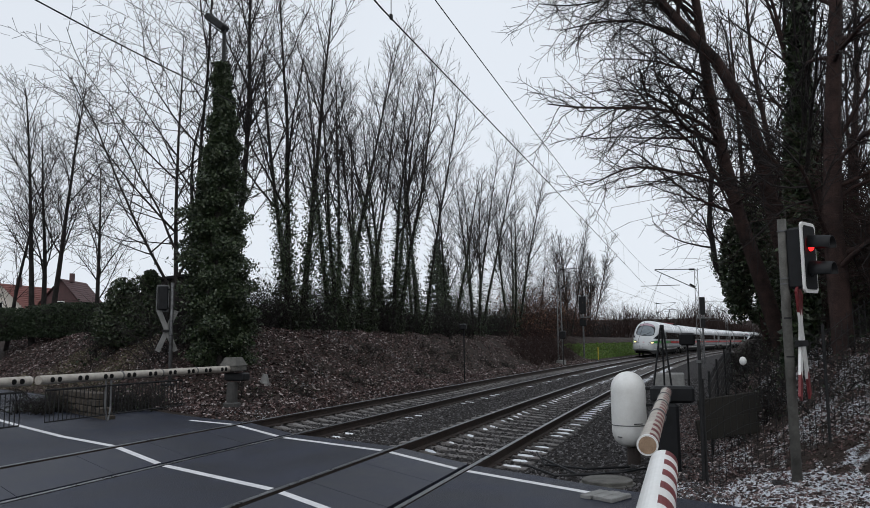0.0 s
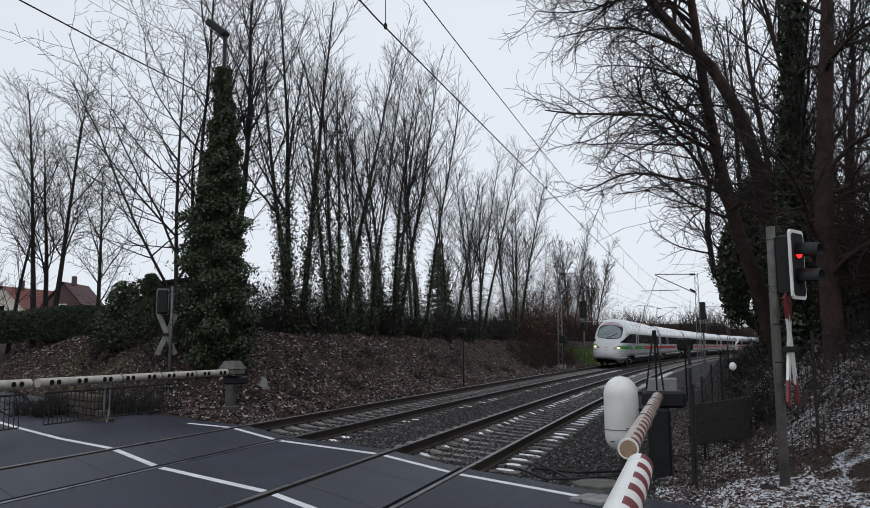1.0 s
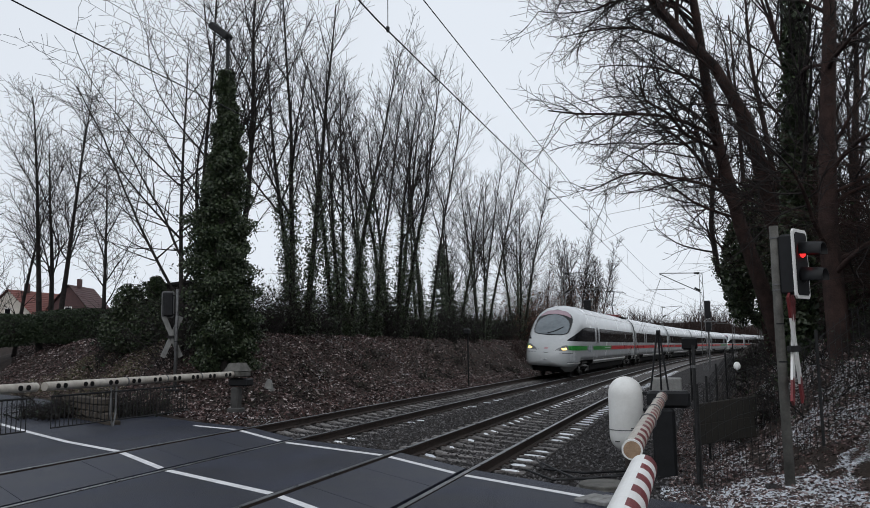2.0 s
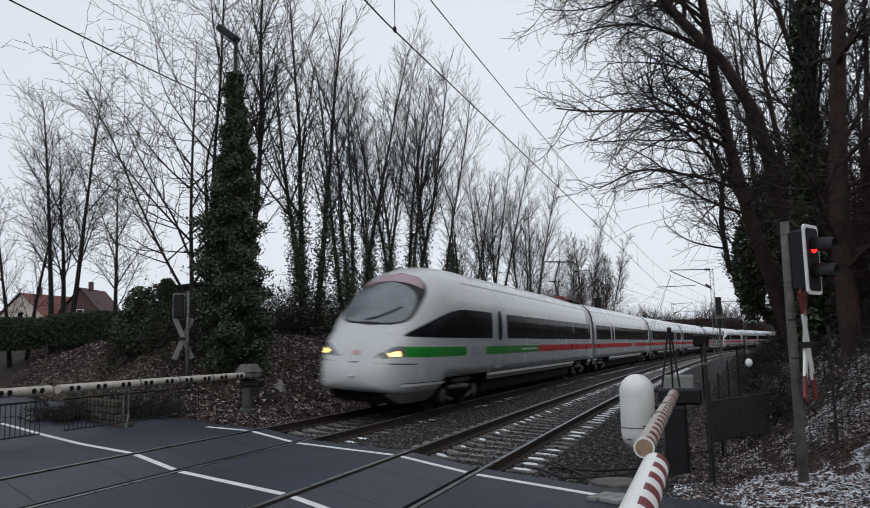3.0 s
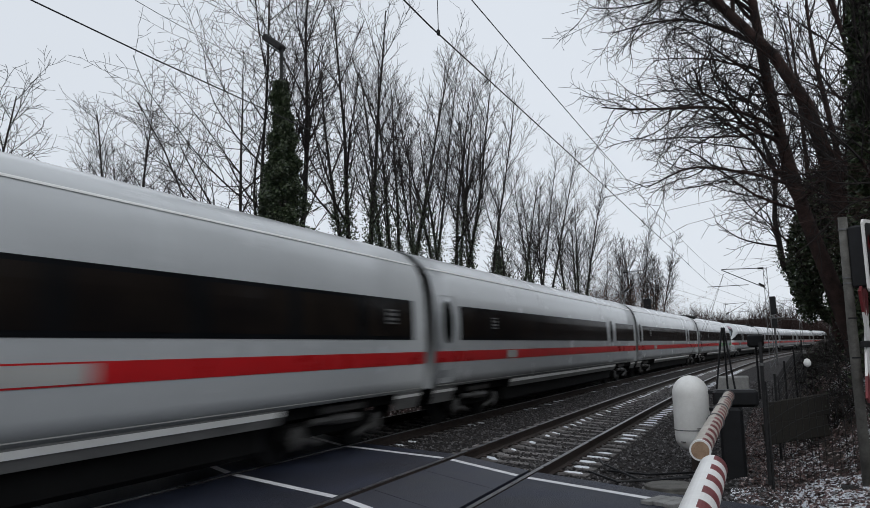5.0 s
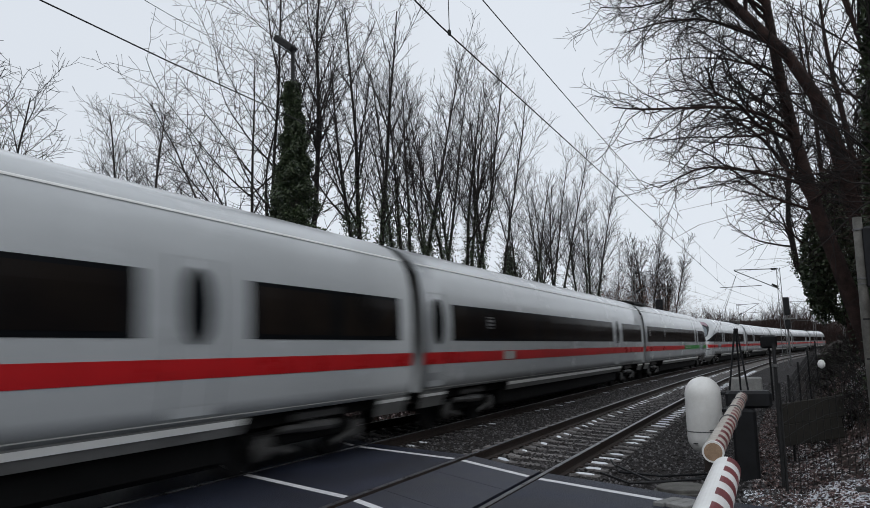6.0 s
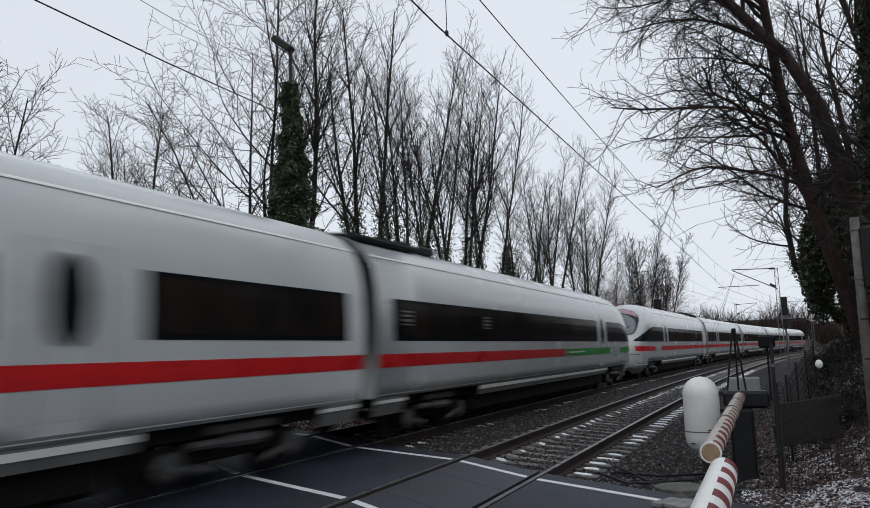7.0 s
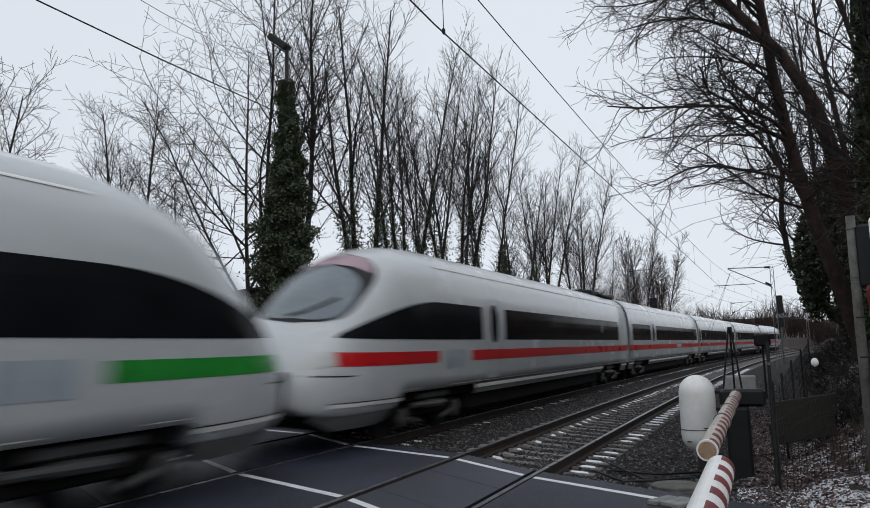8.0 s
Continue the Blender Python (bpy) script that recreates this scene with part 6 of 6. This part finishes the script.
def scatter(name, label, pts, size, material, seed, parent=None, flatness=0.7):
    rng = np.random.default_rng(seed)
    v, f = leaf_cloud(rng, pts, size)
    v = v.reshape(-1, 4, 3)
    c = v.mean(1, keepdims=True)
    v[:, :, 2] = c[:, :, 0 + 2] + (v[:, :, 2] - c[:, :, 2]) * flatness + size * 0.25
    return tagged(bulk(name, v.reshape(-1, 3), f, material), label, "leaf litter" if "lea" in name else ("grass" if "grass" in name else "snow"), kind="stuff")


def patchy(rng, n, x0, x1, y0, y1, keep, scale, level):
    """Random places with a patchy density."""
    x, y = rng.uniform(x0, x1, n), rng.uniform(y0, y1, n)
    if scale:
        w = np.sin(x * scale + 1.3 * np.sin(y * scale * 0.7)) * np.sin(y * scale * 1.2 + 1.7 * np.sin(x * scale * 0.8)) + 0.5 * np.sin(x * scale * 3.1 + y) * np.sin(y * scale * 2.7)
        ok = w + rng.normal(size=n) * 0.3 > level
        x, y = x[ok], y[ok]
    ok = keep(x, y)
    x, y = x[ok], y[ok]
    u = x - bend(y)
    bed = np.where((u > -11) & (u < 0.8), np.interp(u, BALLAST_U, BALLAST_Z), -9)
    return np.stack([x, y, np.maximum(ground_z(x, y), bed)], 1)


def cover():
    rng = np.random.default_rng(12)

    def off_road(x, y):
        return np.abs((y - road_mid(x)) * 0.88) > 3.9

    def left_bank(x, y):
        u = x - bend(y)
        return off_road(x, y) & (u < -9.95)

    def right_bank(x, y):
        u = x - bend(y)
        return off_road(x, y) & (u > -0.4)
    scatter("fallen_leaves", "brown fallen leaves covering the left bank", np.concatenate([patchy(rng, 130000, -33, -8, 14, 40, left_bank, 0, 0), patchy(rng, 40000, -20, -6, 40, 75, left_bank, 0, 0)]), 0.06, LEAVES, 1)
    scatter("fallen_leaves", "brown fallen leaves covering the right bank", patchy(rng, 90000, -0.2, 9, 8.6, 26, right_bank, 0, 0), 0.036, LEAVES, 2)
    scatter("snow_patches", "thin patches of old snow among the leaves", np.concatenate([patchy(rng, 420000, 0.3, 8, 8.6, 22, right_bank, 2.3, 0.0), patchy(rng, 260000, -0.3, 3.4, 8.6, 11.9, right_bank, 4.0, -0.6)]), 0.018, SNOW, 3, flatness=0.25)
    scatter("snow_patches", "traces of old snow on the left bank", patchy(rng, 50000, -20, -9, 16, 36, left_bank, 1.3, 0.7), 0.03, SNOW, 4, flatness=0.25)

    scatter("withered_grass", "pale withered grass on the bank below the hedge", patchy(rng, 60000, -29, -17.5, 15, 26, left_bank, 0.5, -0.1), 0.05, STRAW, 6)

    # grass on the far slope
    def slope(x, y):
        u = x - bend(y)
        return (u < -11.0) & (u > -13.9)
    p = patchy(rng, 70000, -14, -2, 76, 125, slope, 0, 0)
    v, f = leaf_cloud(rng, p + np.array([0, 0, 0.05]), 0.09)
    tagged(bulk("grass_slope", v, f, GRASS), "bright green grass on the railway slope", "grass", kind="stuff")


def stones():
    """Loose ballast stones, finer with distance left to the bed's own relief."""
    rng = np.random.default_rng(21)
    n = 60000
    y = 8.5 + 36 * rng.random(n) ** 1.5
    u = rng.uniform(-10.6, 0.5, n)
    x = u + bend(y)
    ok = (y - road_mid(x)) * 0.88 > 3.5
    x, y, u = x[ok], y[ok], u[ok]
    z = np.interp(u, BALLAST_U, BALLAST_Z) + rng.uniform(-0.012, 0.018, len(u))
    n = len(u)
    base = np.array([(1, 0, 0), (-1, 0, 0), (0, 1, 0), (0, -1, 0), (0, 0, 1), (0, 0, -1)], float)
    tri = np.array([(0, 2, 4), (2, 1, 4), (1, 3, 4), (3, 0, 4), (2, 0, 5), (1, 2, 5), (3, 1, 5), (0, 3, 5)])
    s = rng.uniform(0.018, 0.038, (n, 1, 1))
    v = base[None] * s * rng.uniform(0.6, 1.3, (n, 6, 1)) + rng.normal(size=(n, 6, 3)) * s * 0.18
    a = rng.random(n) * 6.283
    c, sn = np.cos(a)[:, None], np.sin(a)[:, None]
    v = np.stack([v[:, :, 0] * c - v[:, :, 1] * sn, v[:, :, 0] * sn + v[:, :, 1] * c, v[:, :, 2] * 0.8], -1)
    v += np.stack([x, y, z], -1)[:, None]
    f = (np.arange(n)[:, None, None] * 6 + tri[None]).reshape(-1, 3)
    tagged(bulk("ballast_stones", v.reshape(-1, 3), f, STONE), "dark grey crushed ballast stones", "ballast", kind="stuff")


def sleeper_snow():
    """Frozen snow left on the sleepers beside the rails."""
    rng = random.Random(77)
    for u, z, spans, chance, lab in ((U_NEAR, 0.0, ((-0.66, -0.36), (0.84, 1.28)), 0.78, "white frozen snow on the sleeper ends"), (U_FAR, 0.1, ((0.86, 1.22),), 0.45, "traces of frozen snow on the far sleepers")):
        g = Mesh()
        y0 = road_mid(u) + 4.1
        for k in range(84):
            y = y0 + 0.6 * k
            m = Matrix.Translation(on_line(u, y, z - 0.176)) @ pose(0, 0, 0, 0, math.degrees(CANT), heading(y))
            for a, b in spans:
                if rng.random() > chance:
                    continue
                a0, b0 = a + 0.12 * rng.random(), b - 0.12 * rng.random()
                n = 9
                c, ra, rb = (a0 + b0) / 2, (b0 - a0) / 2, 0.045 + 0.045 * rng.random()
                rim = []
                for i in range(n):
                    w = 6.283 * i / n
                    q = 0.75 + 0.4 * rng.random()
                    rim.append((c + ra * q * math.cos(w), 0.02 + rb * q * math.sin(w)))
                lift = [-0.035 * max(0.0, min(1.0, (0.62 - abs(x)) / 0.22)) for x, _ in rim]
                v = [m @ Vector((x, yy, l)) for (x, yy), l in zip(rim, lift)] + [m @ Vector((c + (x - c) * 0.8, 0.02 + (yy - 0.02) * 0.8, l + 0.016)) for (x, yy), l in zip(rim, lift)]
                g.add(v, [(i, (i + 1) % n, n + (i + 1) % n, n + i) for i in range(n)] + [tuple(range(n, 2 * n))])
        tagged(part("sleeper_snow", g, SNOW), lab, "snow", kind="stuff")


def spruce(x, y, h):
    t = thing("spruce", Matrix.Translation((x, y, gz(x, y))), "dark green spruce among the bare trees", "tree", "evergreens")
    part("trunk", Mesh().tube([(0, 0, -0.3), (0, 0, h)], [0.14, 0.02], 8), BARK, t)
    rng = np.random.default_rng(91)
    pts = []
    for z in np.arange(1.0, h, 0.38):
        for _ in range(7):
            a, ln = rng.random() * 6.283, (h - z) * 0.26 * (0.7 + 0.5 * rng.random()) + 0.15
            q = rng.random((90, 1))
            p = np.concatenate([q * ln * math.cos(a), q * ln * math.sin(a), z - 0.25 * ln * q + 0.12 * ln * q ** 3], 1)
            pts.append(p + rng.normal(size=p.shape) * np.array([0.06, 0.06, 0.05]) - np.array([0, 0, 1]) * rng.random((90, 1)) * 0.16)
    tagged(bulk("needles", *leaf_cloud(rng, np.concatenate(pts), 0.07), NEEDLE, t), "drooping dark needle boughs", kind="stuff")


def left_details():
    spruce(*at_column(17.4, -19.5), 7.6)
    x, y = on_line(-10.9, 78.0)[:2]
    p = thing("marker_post", Matrix.Translation((x, y, gz(x, y))), "thin yellow marker post beside the far slope", "post")
    part("stake", Mesh().tube([(0, 0, -0.3), (0, 0, 1.15)], 0.05, 8), YELLOW, p)
    part("cap", Mesh().lathe([(0.055, 1.15), (0.05, 1.2), (0.01, 1.22)], sides=8), YELLOW, p)
    w = thing("retaining_wall", Matrix.Translation((-13.6, 15.3, gz(-13.6, 15.3) - 0.05)) @ pose(0, 0, 0, 0, 0, -29), "low crumbling brown stone wall at the road's edge", "wall")
    rng = random.Random(6)
    st = Mesh().box((0, 0, 0), (1, 1, 1), bevel=0.14).mesh("stone", OLDSTONE)
    for row in range(4):
        xx = -1.7 + 0.15 * (row % 2)
        while xx < 1.7 - 0.25 * row:
            ln = 0.22 + 0.22 * rng.random()
            part("stone", st, None, w, at=Matrix.Translation((xx + ln / 2, 0.03 * rng.random(), 0.08 + 0.155 * row)) @ pose(0, 0, 0, 0, 0, rng.gauss(0, 3)) @ Matrix.Diagonal((ln * 0.97, 0.26, 0.15, 1)))
            xx += ln
    sk = thing("wooden_stake", Matrix.Translation((-13.9, 20.85, gz(-13.9, 20.85))), "weathered grey stake on the bank", "stake")
    part("stick", Mesh().tube([(0, 0, -0.2), (0.02, 0, 1.2)], [0.045, 0.04], 8), POSTGREY, sk)


sleeper_snow()
left_details()
undergrowth()
far_woods()
cover()
stones()


motions()
